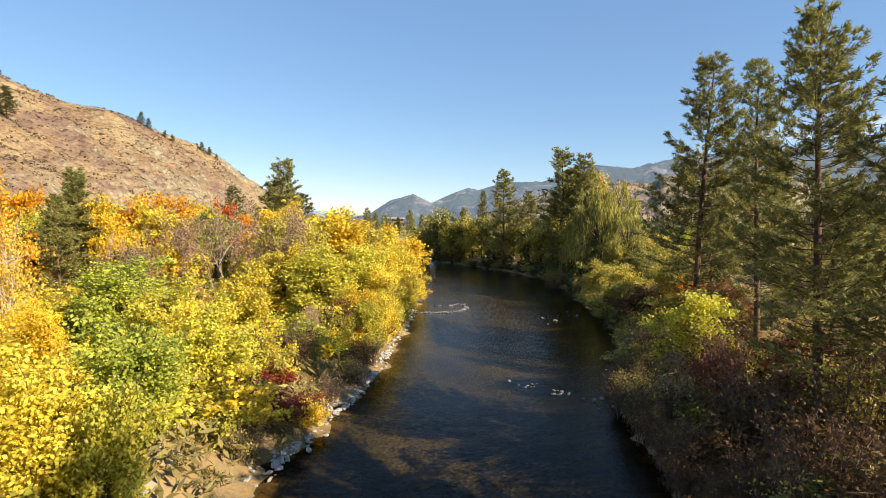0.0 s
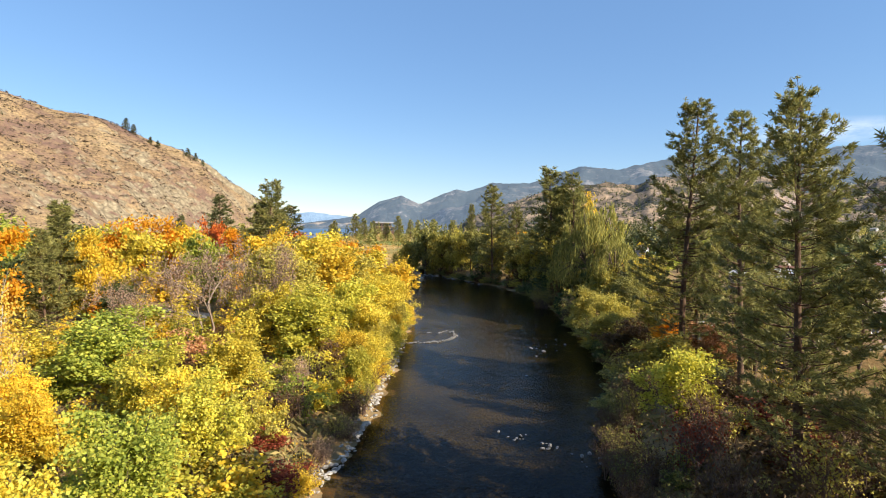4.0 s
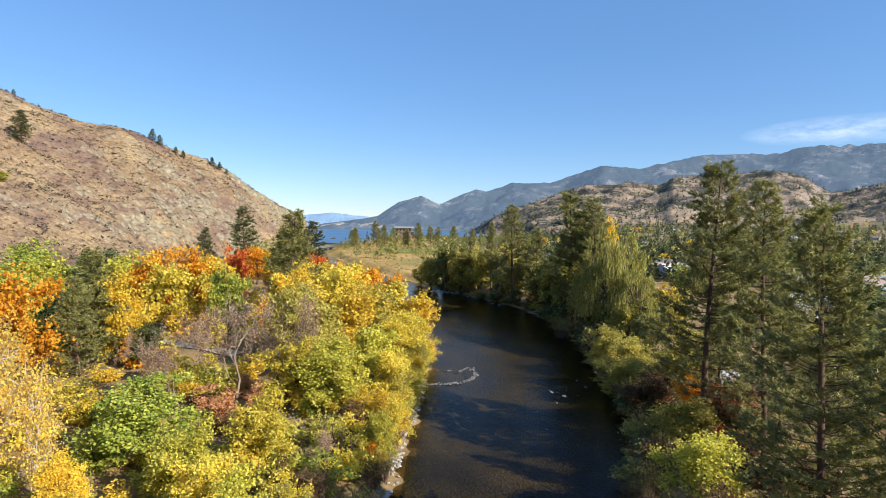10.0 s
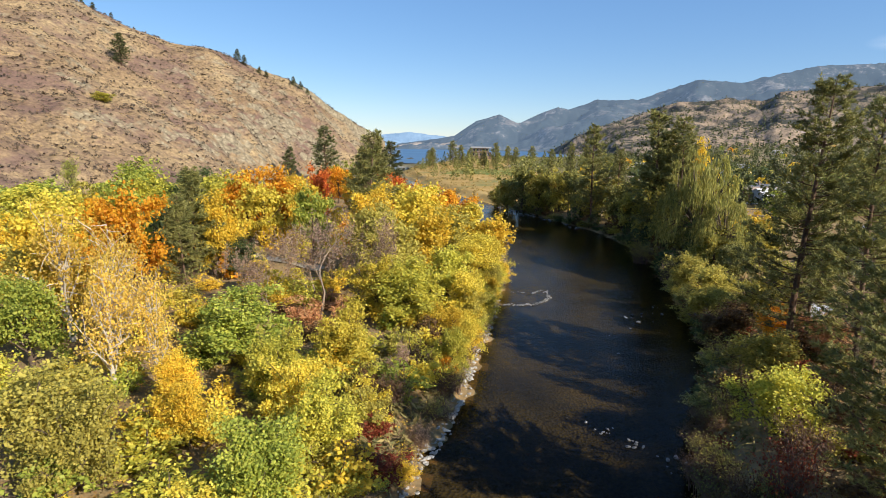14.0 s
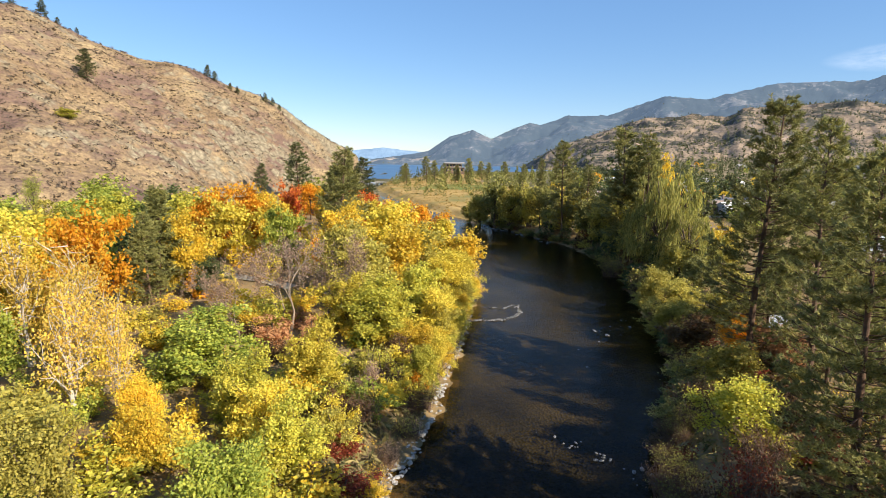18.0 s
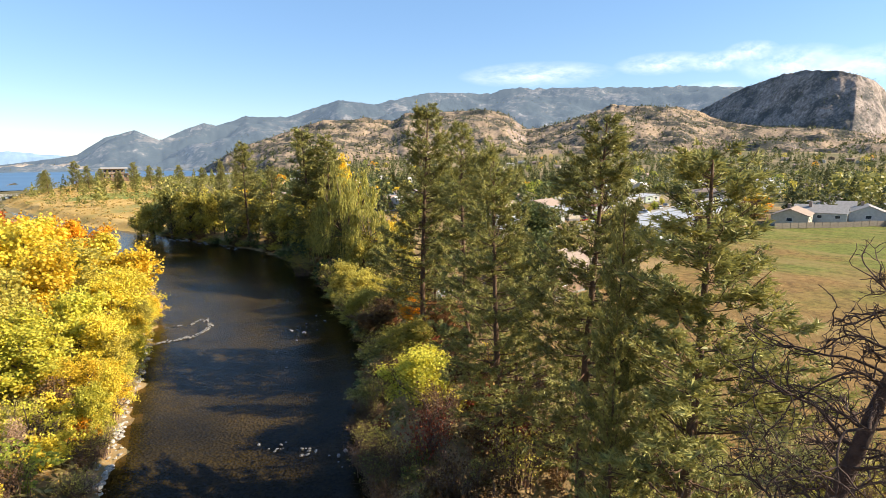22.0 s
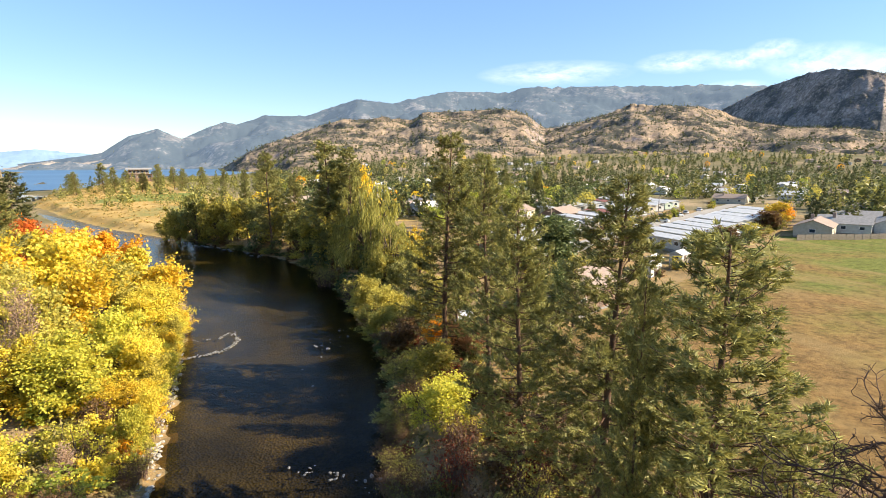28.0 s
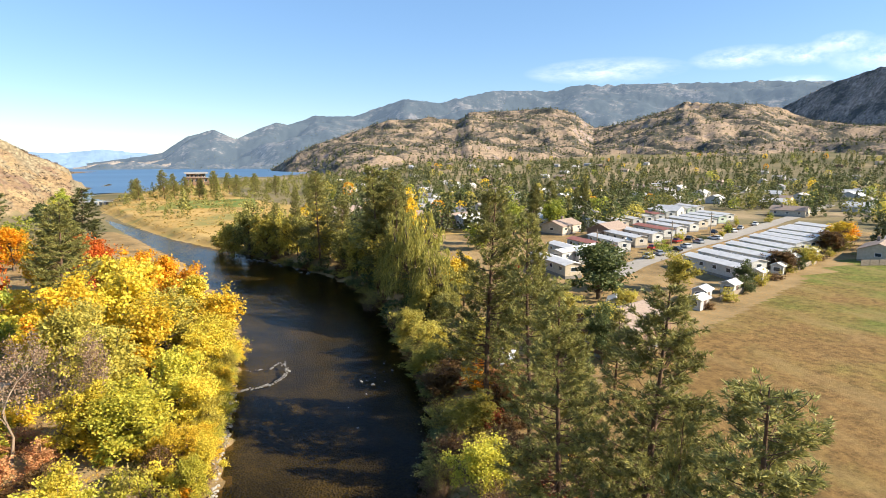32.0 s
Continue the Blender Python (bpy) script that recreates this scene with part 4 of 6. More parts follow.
tree("pale", -34.0, 40.0, 9.8, 3.4, TALL)
tree("green", -39.7, 37.5, 8.0, 3.4, MID)
tree("salmon", -22.6, 52.6, 3.8, 2.2, BUSH, name="shrub")
tree("salmon", -19.5, 55.5, 3.4, 1.8, BUSH, name="shrub")
tree("rust", -25.5, 55.5, 2.6, 2.2, BUSH, name="shrub")
tree("salmon", -22.0, 59.5, 3.0, 2.2, BUSH, name="shrub")
tree("rust", -18.0, 52.0, 2.4, 2.0, BUSH, name="shrub")
tree("gold", -27.5, 58.5, 3.4, 2.0, BUSH, name="shrub")
tree("salmon", -16.5, 61.5, 3.2, 2.0, BUSH, name="shrub")
tree("orange", -29.0, 51.0, 3.6, 2.2, BUSH, name="shrub")
tree("rust", -21.0, 49.5, 2.2, 1.8, BUSH, name="shrub")

bare_tree(-22.0, 56.4, 12.0, 5.2, 0)
bare_tree(-17.8, 57.6, 11.4, 4.6, 1)
bare_tree(-26.0, 52.0, 8.6, 4.2, 2)
bare_tree(-19.5, 62.5, 9.6, 4.6, 2)
bare_tree(-24.5, 60.0, 10.0, 4.6, 1)
bare_tree(-10.6, 40.8, 3.6, 2.1, 1)
bare_tree(-30.5, 56.0, 8.0, 3.0, 0)
thicket(-9.0, 37.5, 2.6, 1.9, "rust", "brown withering thicket under the yellow trees")
thicket(-8.3, 43.0, 2.6, 1.6, "grey", "brown withering thicket under the yellow trees")
# left bank, the long golden crown beside the river
tree("gold", -13.5, 76.0, 10.6, 5.6, MID)
tree("olive", -12.0, 84.0, 10.6, 5.4, MID)
tree("olive", -16.5, 68.0, 9.6, 4.6, MID)
tree("yellow", -6.6, 74.0, 7.4, 3.8, MID)
tree("yellow", -5.4, 82.0, 7.2, 3.6, MID)
tree("gold", -5.6, 91.0, 8.2, 4.2, MID)
tree("yellow", -9.5, 98.0, 9.6, 4.6, MID)
tree("yellow", -18.4, 94.7, 12.0, 5.8, MID)
tree("gold", -24.2, 85.7, 12.4, 5.2, MID)
tree("olive", -21.5, 76.0, 11.0, 4.8, MID)
tree("orange", -11.0, 107.0, 9.4, 4.3, MID)
tree("orange", -20.7, 122.0, 11.0, 5.2, MID)
tree("red", -29.7, 125.6, 11.6, 4.6, MID)
tree("orange", -16.0, 117.0, 10.4, 4.4, MID)
tree("yellow", -24.5, 112.0, 11.4, 5.2, MID)
tree("gold", -18.5, 106.0, 11.0, 5.0, MID)
# left bank, further in
tree("orange", -47.0, 58.5, 12.6, 4.8, MID)
tree("yellow", -53.0, 55.0, 11.4, 4.8, MID)
tree("yellow", -61.6, 67.0, 10.8, 5.4, MID)
tree("gold", -57.0, 53.4, 9.6, 4.4, MID)
tree("gold", -42.4, 70.8, 11.6, 4.0, MID)
tree("orange", -52.2, 98.1, 13.0, 5.6, MID)
tree("yellow", -46.0, 92.0, 12.0, 4.6, MID)
tree("orange", -50.6, 109.5, 13.0, 5.4, MID)
tree("gold", -43.0, 103.0, 12.2, 4.6, MID)
tree("red", -44.9, 117.6, 14.0, 4.0, MID)
tree("green", -36.2, 90.0, 11.6, 3.8, MID)
tree("deep", -38.8, 69.5, 5.6, 3.0, MID)
tree("deep", -56.0, 80.0, 9.0, 4.4, MID)
tree("lime", -64.0, 104.0, 11.0, 6.0, MID)
tree("lime", -72.0, 122.0, 11.0, 6.5, MID)
tree("green", -70.0, 88.0, 10.6, 5.6, MID)
tree("olive", -48.0, 47.0, 9.0, 4.2, MID)
tree("green", -52.0, 42.0, 8.2, 4.2, MID)
tree("gold", -66.0, 52.0, 9.8, 5.0, MID)
tree("green", -104.4, 134.9, 13.0, 8.0, MID)
tree("green", -92.0, 122.0, 11.4, 7.0, MID)
tree("deep", -84.0, 132.0, 11.0, 6.4, MID)
tree("lime", -82.0, 108.0, 10.4, 6.0, MID)
tree("green", -128.6, 140.7, 13.0, 4.2, TALL, "at the foot of the dry hill", bark=BARK)
tree("lime", -95.0, 92.0, 10.0, 6.0, MID)
tree("green", -110.0, 110.0, 9.4, 6.0, MID)
tree("deep", -118.0, 98.0, 9.0, 5.0, MID)
tree("olive", -80.0, 66.0, 9.4, 5.4, MID)
tree("red", -36.0, 146.0, 11.6, 5.0, MID)
tree("orange", -57.0, 165.0, 11.6, 5.4, MID)
tree("gold", -42.0, 135.0, 11.0, 4.6, MID)
tree("green", -62.0, 180.0, 12.0, 6.0, MID)
tree("green", -88.0, 330.0, 12.0, 6.0, FAR, "beside the upper river")
tree("green", -96.0, 352.0, 13.0, 6.4, FAR, "beside the upper river")
tree("lime", -82.0, 300.0, 10.0, 5.4, FAR, "beside the upper river")
tree("deep", -78.0, 262.0, 12.0, 5.8, FAR, "beside the upper river")
FIR_LABEL = "dark green conifer rising over the autumn trees"
pine(-45.1, 68.3, 17.2, FIRS, 1.35, 0, FIR_LABEL, LEAF["needle"], 18.0)
pine(-43.6, 64.5, 14.0, FIRS, 1.25, 1, FIR_LABEL, LEAF["needle"], 18.0)
pine(-49.5, 76.0, 14.6, FIRS, 0.9, 1, FIR_LABEL, LEAF["needle"], 18.0)
pine(-33.0, 112.0, 14.5, FIRS, 0.9, 0, FIR_LABEL, LEAF["needle"], 18.0)
pine(-29.8, 104.5, 23.6, PINES, 1.45, 0, FIR_LABEL, LEAF["needle"])
pine(-33.5, 121.0, 21.0, PINES, 1.5, 1, FIR_LABEL, LEAF["needle"])
pine(-48.1, 194.5, 22.0, PINES, 1.6, 2, FIR_LABEL, LEAF["fir"])
pine(-39.0, 134.0, 20.6, PINES, 1.6, 3, FIR_LABEL, LEAF["needle"])
pine(-103.8, 281.9, 30.0, PINES, 1.5, 1, FIR_LABEL, LEAF["fir"])
pine(-121.5, 274.8, 19.0, PINES, 1.5, 2, FIR_LABEL, LEAF["fir"])
for mx, my, mt in ((-53.5, 427, 25.0), (-41, 432, 20.0), (-20.5, 430, 24.0), (-69, 424, 19.5), (-6, 430, 21.0), (-31.5, 436, 18.5), (7.5, 430, 22.0), (-49, 445, 22.0), (-75, 452, 18.0), (-12, 470, 22.0), (22, 440, 20.0), (-86, 500, 17.0)):
    pine(mx, my, mt, PINES, 1.35, None, "tall open pine on the golden meadow", LEAF["needle"])
# pines standing on the hillside and its crest
HILL_PINE = "lone pine on the dry rocky hillside"
for hx, hy, hh in ((-278, 262, 13), (-273, 266, 11), (-262, 286, 6), (-255, 297, 11), (-250, 302, 6), (-244, 309, 4), (-195, 363, 8), (-191, 365, 7), (-184, 372, 5), (-180, 374, 5), (-168, 393, 7), (-164, 396, 6), (-160, 399, 5), (-197, 254, 15)):
    pine(hx, hy, ground_z(hx, hy) + hh, LONE_PINES, 1.7, None, HILL_PINE, LEAF["fir"])

tree("lime", -172, 209, 4.4, 4.2, FAR, "alone on the dry hillside", "shrub")

# right bank pines
pine(23.6, 50.0, 27.0, pick=0, stretch=1.12)
pine(25.4, 43.6, 24.9, pick=1)
pine(18.4, 26.9, 22.1, pick=2, stretch=1.12)
pine(19.8, 20.9, 23.4, pick=3, stretch=1.25)
pine(17.4, 12.8, 21.6, pick=0, stretch=1.42)
pine(29.0, 47.5, 19.0, pick=2, stretch=0.9)
YOUNG = "young ponderosa pine among the taller pines"
for px, py, pt, pk in ((26.5, 37.0, 15.0, 1), (22.6, 24.5, 13.0, 2), (27.0, 54.0, 15.0, 3), (28.0, 30.0, 13.0, 0), (24.5, 17.5, 12.0, 1)):
    pine(px, py, pt, None, 1.15, pk, YOUNG)
pine(15.8, 14.6, 19.6, pick=2, stretch=0.55, label="thin half-bare pine beside a taller one")
# two pines out of view, added to throw shade on the near river
pine(25.0, 0.5, 23.0, pick=1)
pine(19.0, -5.0, 22.0, pick=2)
pine(18.5, 148.5, 27.2, pick=2, stretch=1.15)
pine(28.4, 121.0, 29.0, pick=3, stretch=1.35)
pine(31.5, 118.0, 27.5, pick=1, stretch=1.35)
pine(30.0, 125.0, 25.0, pick=2, stretch=1.3)
pine(31.0, 115.0, 23.0, pick=0, stretch=1.3)
pine(24.0, 141.5, 21.0, pick=1, stretch=1.2)
pine(34.0, 126.0, 22.0, pick=2, stretch=1.3)
pine(13.7, 164.0, 22.4, pick=0, stretch=0.75)
pine(9.0, 174.0, 17.5, pick=1)
RIGHT = "on the shaded river bank"
for wx, wy, wh, wr, wk in ((30.4, 87.4, 11.6, 4.4, 0), (28.0, 94.0, 16.6, 5.2, 1), (32.5, 102.0, 17.0, 5.6, 0), (29.5, 108.5, 14.5, 4.8, 1)):
    wt, wc = WILLOWS[wk]
    ob = thing("willow_tree", place(wx, wy, 1, 1, 1), "weeping willow with long hanging yellow-green strands", "willow tree", "willows")
    part("trunk", wt, ob, Matrix.Diagonal((wr, wr, wh / 2, 1)))
    part("crown", wc, ob, Matrix.Diagonal((wr, wr, wh / 2, 1)), LEAF["willow"])
tree("olive", 46.5, 60.5, 7.5, 3.8, MID, "beside a brown house")
tree("deep", 43.0, 56.0, 8.0, 3.4, MID, "beside a brown house")
pine(38.0, 47.0, 13.5, pick=1, stretch=1.3)
tree("lime", 17.2, 37.0, 5.2, 3.0, FINE, RIGHT)
tree("olive", 24.4, 71.0, 5.0, 3.2, FINE, RIGHT)
tree("olive", 22.0, 66.0, 4.6, 3.0, FINE, RIGHT)
tree("olive", 23.4, 79.0, 6.0, 3.6, MID, RIGHT)
tree("salmon", 26.6, 50.5, 4.6, 2.4, MID, RIGHT)
tree("orange", 24.6, 55.0, 4.2, 2.0, MID, RIGHT)
tree("rust", 21.5, 58.5, 4.6, 3.2, MID, RIGHT)
tree("olive", 20.4, 47.0, 4.4, 2.8, MID, RIGHT)
for tx, ty, th, tr, tk in ((29.0, 114.0, 11.0, 4.6, "olive"), (28.5, 124.0, 11.5, 4.6, "bankside"), (26.5, 133.0, 12.0, 5.0, "olive"), (24.5, 140.0, 10.0, 4.4, "bankside"), (19.5, 153.0, 10.5, 4.6, "olive"),
                           (15.5, 160.5, 12.5, 5.0, "bankside"), (11.5, 168.5, 13.5, 5.2, "olive"), (5.0, 174.0, 15.0, 5.6, "olive"), (0.2, 181.0, 16.8, 5.8, "bankside"), (-4.6, 186.0, 12.0, 4.8, "olive"), (-8.5, 195.0, 8.0, 4.0, "olive"),
                           (16.0, 170.0, 11.0, 4.6, "lime"), (8.0, 184.0, 12.0, 5.0, "bankside"), (24.0, 148.0, 12.0, 5.0, "olive"), (30.0, 136.0, 12.0, 5.0, "bankside")):
    tree(tk, tx, ty, th, tr, MID, RIGHT)
tree("gold", 36.5, 122.5, 19.6, 4.4, MID, RIGHT)
tree("gold", 35.0, 95.0, 9.0, 3.6, MID, RIGHT)
tree("olive", 27.5, 63.0, 7.5, 3.4, MID, RIGHT)
for tx, ty, th, tr, tl in ((14.0, 24.5, 3.6, 2.6, "rust"), (14.5, 29.5, 3.4, 2.6, "maroon"), (17.0, 32.5, 3.2, 2.6, "rust"), (13.5, 19.5, 3.8, 2.8, "rust"), (13.0, 14.5, 3.6, 2.6, "rust"), (17.5, 24.0, 3.4, 2.6, "olive"),
                           (21.5, 26.0, 3.0, 2.6, "rust"), (21.0, 40.5, 3.2, 2.4, "rust"), (15.6, 41.5, 2.4, 1.9, "olive"), (17.8, 45.0, 2.6, 2.0, "rust"), (19.6, 52.5, 3.0, 2.4, "olive"), (22.6, 61.5, 3.2, 2.6, "olive"),
                           (13.2, 9.0, 3.4, 2.6, "rust"), (20.5, 16.5, 3.0, 2.5, "olive"), (24.0, 32.0, 3.0, 2.6, "rust"), (26.0, 39.0, 3.0, 2.4, "gold"), (23.5, 88.0, 4.0, 3.0, "olive"), (22.5, 104.0, 4.0, 3.0, "olive")):
    thicket(tx, ty, th, tr, tl)


# growth that hangs over both shores
shore = random.Random(61)
OVERHANG = "hanging over the shaded river bank"
for i in range(20):
    sy = 6 + i * 1.9 + shore.uniform(-0.8, 0.8)
    thicket(float(np.interp(sy, BANK_Y, BANK_R)) + shore.uniform(0.0, 0.7), sy, shore.uniform(1.2, 2.4), shore.uniform(1.3, 2.0), shore.choice(("rust", "rust", "bankside")), "dark tangled thicket hanging over the water")
for i in range(46):
    sy = 44 + i * 3.2 + shore.uniform(-1.2, 1.2)
    tree(("bankside", "deep", "bankside", "olive", "rust")[i % 5], float(np.interp(sy, BANK_Y, BANK_R)) + shore.uniform(0.5, 1.5), sy, shore.uniform(1.6, 3.2), shore.uniform(1.6, 2.4), BUSH, OVERHANG, "shrub")
for i in range(13):
    sy = 82 + i * 4.6 + shore.uniform(-1.2, 1.2)
    tree(("bankside", "olive", "deep", "bankside")[i % 4], float(np.interp(sy, BANK_Y, BANK_R)) + shore.uniform(5.0, 8.5), sy, shore.uniform(5.0, 7.5), shore.uniform(2.6, 3.8), MID, "in the dense belt behind the river bank")
for i in range(13):
    sy = 47 + i * 3.1 + shore.uniform(-0.8, 0.8)
    tree(("lime", "yellow", "gold", "lime", "olive")[i % 5], float(np.interp(sy, BANK_Y, BANK_L)) - shore.uniform(0.9, 1.9), sy, shore.uniform(2.8, 5.2), shore.uniform(1.6, 2.3), MID, "leaning over the stony shore")
for i in range(16):
    sy = 27 + i * 1.5
    tree(("lime", "olive", "yellow", "rust")[i % 4], float(np.interp(sy, BANK_Y, BANK_L)) - shore.uniform(3.0, 8.5), sy, shore.uniform(2.4, 4.2), shore.uniform(1.4, 2.1), BUSH, "under the yellow trees on the bank", "shrub")
for i in range(24):
    sy = 25 + i * 2.1 + shore.uniform(-1, 1)
    thicket(float(np.interp(sy, BANK_Y, BANK_L)) - shore.uniform(0.7, 2.0), sy, shore.uniform(1.2, 2.4), shore.uniform(1.0, 1.6), shore.choice(("rust", "grey", "gold", "olive")), "tan and rust thicket along the stony shore")
for tx, ty in ((31.5, 12.5), (35.0, 9.5), (38.5, 13.0), (28.5, 9.0), (33.0, 16.0), (41.5, 10.5)):
    thicket(tx, ty, shore.uniform(2.6, 3.6), shore.uniform(2.0, 2.8), shore.choice(("rust", "olive", "grey")), "dense brown thicket at the edge of the field")
for i in range(18):
    sy = 5 + i * 3.2 + shore.uniform(-1, 1)
    thicket(float(np.interp(sy, BANK_Y, BANK_R)) + shore.uniform(0.7, 2.0), sy, shore.uniform(1.6, 3.0), shore.uniform(1.5, 2.2), shore.choice(("rust", "olive")), "tangled brown thicket hanging over the dark water")


# undergrowth that fills the gaps between the trees
def undergrowth(x0, x1, y0, y1, count, kinds, height, label, seed, keep):
    rng = random.Random(seed)
    made = 0
    while made < count:
        x, y = rng.uniform(x0, x1), rng.uniform(y0, y1)
        if not keep(x, y):
            continue
        made += 1
        h, kind = rng.uniform(*height), rng.choice(kinds)
        ob = thing("shrub", place(x, y, 1, 1, 1), label, "shrub", "undergrowth")
        trunk, crown = LOW[rng.randrange(3)]
        s = Matrix.Diagonal((h * rng.uniform(0.5, 0.8), h * rng.uniform(0.5, 0.8), h / 1.9, 1))
        part("trunk", trunk, ob, s)
        part("crown", crown, ob, s, LEAF[kind])


def beside(y, gap):
    return float(np.interp(y, BANK_Y, BANK_L)) - gap


undergrowth(-40, -5, 16, 66, 110, ["lime", "gold", "lime", "yellow", "yellow", "green", "olive"], (1.6, 3.6), "low leafy autumn shrub under the trees", 21, lambda x, y: x < beside(y, 2.2) and x > -0.9 * y - 4 and not (y < 27 and x > -11.5) and (x + 22) ** 2 + (y - 53) ** 2 > 40)
undergrowth(10.5, 34, 4, 84, 95, ["rust", "bankside", "rust", "rust", "olive", "maroon"], (1.4, 3.0), "brown and olive shrub under the pines", 24, lambda x, y: x > float(np.interp(y, BANK_Y, BANK_R)) + 1.2 and x < 31)


# the dead tree beside the field
def dead_tree():
    rng = np.random.default_rng(77)
    tubes = Tubes()
    s = np.linspace(0, 1, 17)
    knots = np.array([(9.74, 6.14, 2.2), (10.54, 5.46, 7.9), (11.33, 4.77, 13.6), (11.59, 4.56, 15.16), (11.85, 4.32, 16.59), (12.14, 4.04, 17.95), (12.4, 3.54, 18.73), (12.71, 2.73, 19.41), (12.9, 2.18, 19.96)])
    line = np.stack([np.interp(s, np.linspace(0, 1, 9), knots[:, c]) for c in range(3)], 1) + rng.normal(size=(17, 3)) * 0.05
    tubes.add(line, np.interp(s, [0, 0.25, 0.5, 0.62, 0.75, 1], [0.20, 0.165, 0.12, 0.08, 0.05, 0.012]), 9)
    tufts = []

    def limb(p, d, ln, r, level):
        """A crooked limb that rises, arches over and droops, with side limbs of its own."""
        n = (10, 7, 4)[level]
        pts = [p]
        for k in range(n):
            d = d + rng.normal(size=3) * (0.21 + 0.08 * level) + np.array([0, 0, 0.10 if k < n * 0.35 else -0.15 if k < n * 0.8 else 0.1])
            d /= np.linalg.norm(d)
            pts.append(pts[-1] + d * ln / n)
        pts = np.array(pts)
        tubes.add(pts, np.linspace(r, max(0.006, r * 0.28), n + 1), (6, 4, 3)[level])
        if level < 2:
            for k in range((9, 5)[level]):
                at = rng.integers(2, n + 1)
                way = pts[at] - pts[at - 1]
                way = way / np.linalg.norm(way) + rng.normal(size=3) * 0.8
                limb(pts[at], way / np.linalg.norm(way), ln * rng.uniform(0.26, 0.5), max(0.009, r * 0.46), level + 1)
        return pts

    for i in range(64):
        q = rng.uniform(0.22, 0.72) if i % 4 else rng.uniform(0.6, 0.98)
        p = np.array([np.interp(q, s, line[:, c]) for c in range(3)])
        a, ln = i * 2.4 + rng.normal() * 0.4, rng.uniform(0.9, 3.2) * (1.15 - 0.75 * q)
        pts = limb(p, np.array([math.cos(a), math.sin(a), rng.uniform(0.0, 0.6)]), ln, 0.043 * (0.45 + 0.55 * ln / 3), 0)
        if q < 0.40 or q > 0.80:
            tufts += [pts[-1], pts[-2], pts[-4]]
    ob = thing("dead_tree", Matrix.Identity(4), "leaning half-dead pine with gnarled leafless branches", "tree")
    part("trunk", tubes.mesh("trunk", DEAD_BARK), ob)
    c = np.repeat(np.array(tufts), 90, 0) + rng.normal(size=(len(tufts) * 90, 3)) * 0.17
    part("needle_tuft", leaf_mesh("needle_tuft", c, 0.017 * rng.uniform(0.7, 1.3, len(c)), rng, LEAF["needle"], 0.2, 7.0), ob)


dead_tree()


# ---------------------------------------------------------------- stuff too fine to count
def scatter(name, label, category, points, size, per, shape, material, seed, up=0.4, long=1.3):
    """Many small plants joined: each point gets a clump of leaves, cone-shaped or round."""
    rng = np.random.default_rng(seed)
    pts = np.repeat(points, per, 0)
    h = np.repeat(size, per)
    u = rng.uniform(0, 1, len(pts))
    a = rng.uniform(0, 6.28, len(pts))
    if shape == "cone":
        w = 0.25 * (1.03 - u) * np.sqrt(rng.uniform(0.2, 1, len(pts)))
        off = np.stack([np.cos(a) * w, np.sin(a) * w, 0.08 + u * 0.92], 1)
        leaf = (0.34 if per < 20 else 0.17 if per < 60 else 0.085) * (1.15 - 0.7 * u)
    elif shape == "dome":
        w = 0.46 * np.sqrt(np.maximum(0.05, np.sin(math.pi * (0.12 + 0.85 * u)))) * rng.uniform(0.4, 1, len(pts)) ** 0.5
        off = np.stack([np.cos(a) * w, np.sin(a) * w, 0.1 + u * 0.85], 1)
        leaf = np.full(len(pts), 0.15 if per < 150 else 0.105 if per < 250 else 0.085)
    else:
        w = 0.5 * rng.uniform(0, 1, len(pts)) ** 0.5
        off = np.stack([np.cos(a) * w, np.sin(a) * w, 0.12 + u * 0.3], 1)
        leaf = np.full(len(pts), 0.3)
    cen = pts + off * h[:, None]
    me = leaf_mesh(name, cen, leaf * h * rng.uniform(0.6, 1.3, len(pts)), rng, material, up, long)
    return tagged(new(name, me), label, category, kind="stuff")


def spots(count, seed, x0, x1, y0, y1, keep):
    rng = np.random.default_rng(seed)
    out = np.zeros((0, 2))
    while len(out) < count:
        p = np.c_[rng.uniform(x0, x1, count * 3), rng.uniform(y0, y1, count * 3)]
        out = np.concatenate([out, p[keep(p[:, 0], p[:, 1])]])
    out = out[:count]
    return np.c_[out, land(out[:, 0], out[:, 1])[0]], rng


def bearing(x, y):
    return np.degrees(np.arctan2(x, y)), np.hypot(x, y)


def on_hill(x, y):
    return land(x, y)[1] > 3


pts, rng = spots(17000, 301, -330, -60, 90, 470, on_hill)
scatter("sagebrush", "grey-brown sagebrush dotted over the dry hillside", "shrub", pts, 0.9 + 1.9 * rng.uniform(0, 1, 17000) ** 2.5, 6, "tuft", LEAF["sage"], 302)
pts, rng = spots(2600, 303, -330, -60, 90, 470, on_hill)
scatter("hill_grass", "tufts of dry pale grass on the hillside", "grass", pts, rng.uniform(0.4, 1.0, 2600), 6, "tuft", LEAF["reed"], 304)


def on_left_bank(x, y):
    d = np.interp(y, BANK_Y, BANK_L) - x
    return (d > 1.0) & (d < 9)


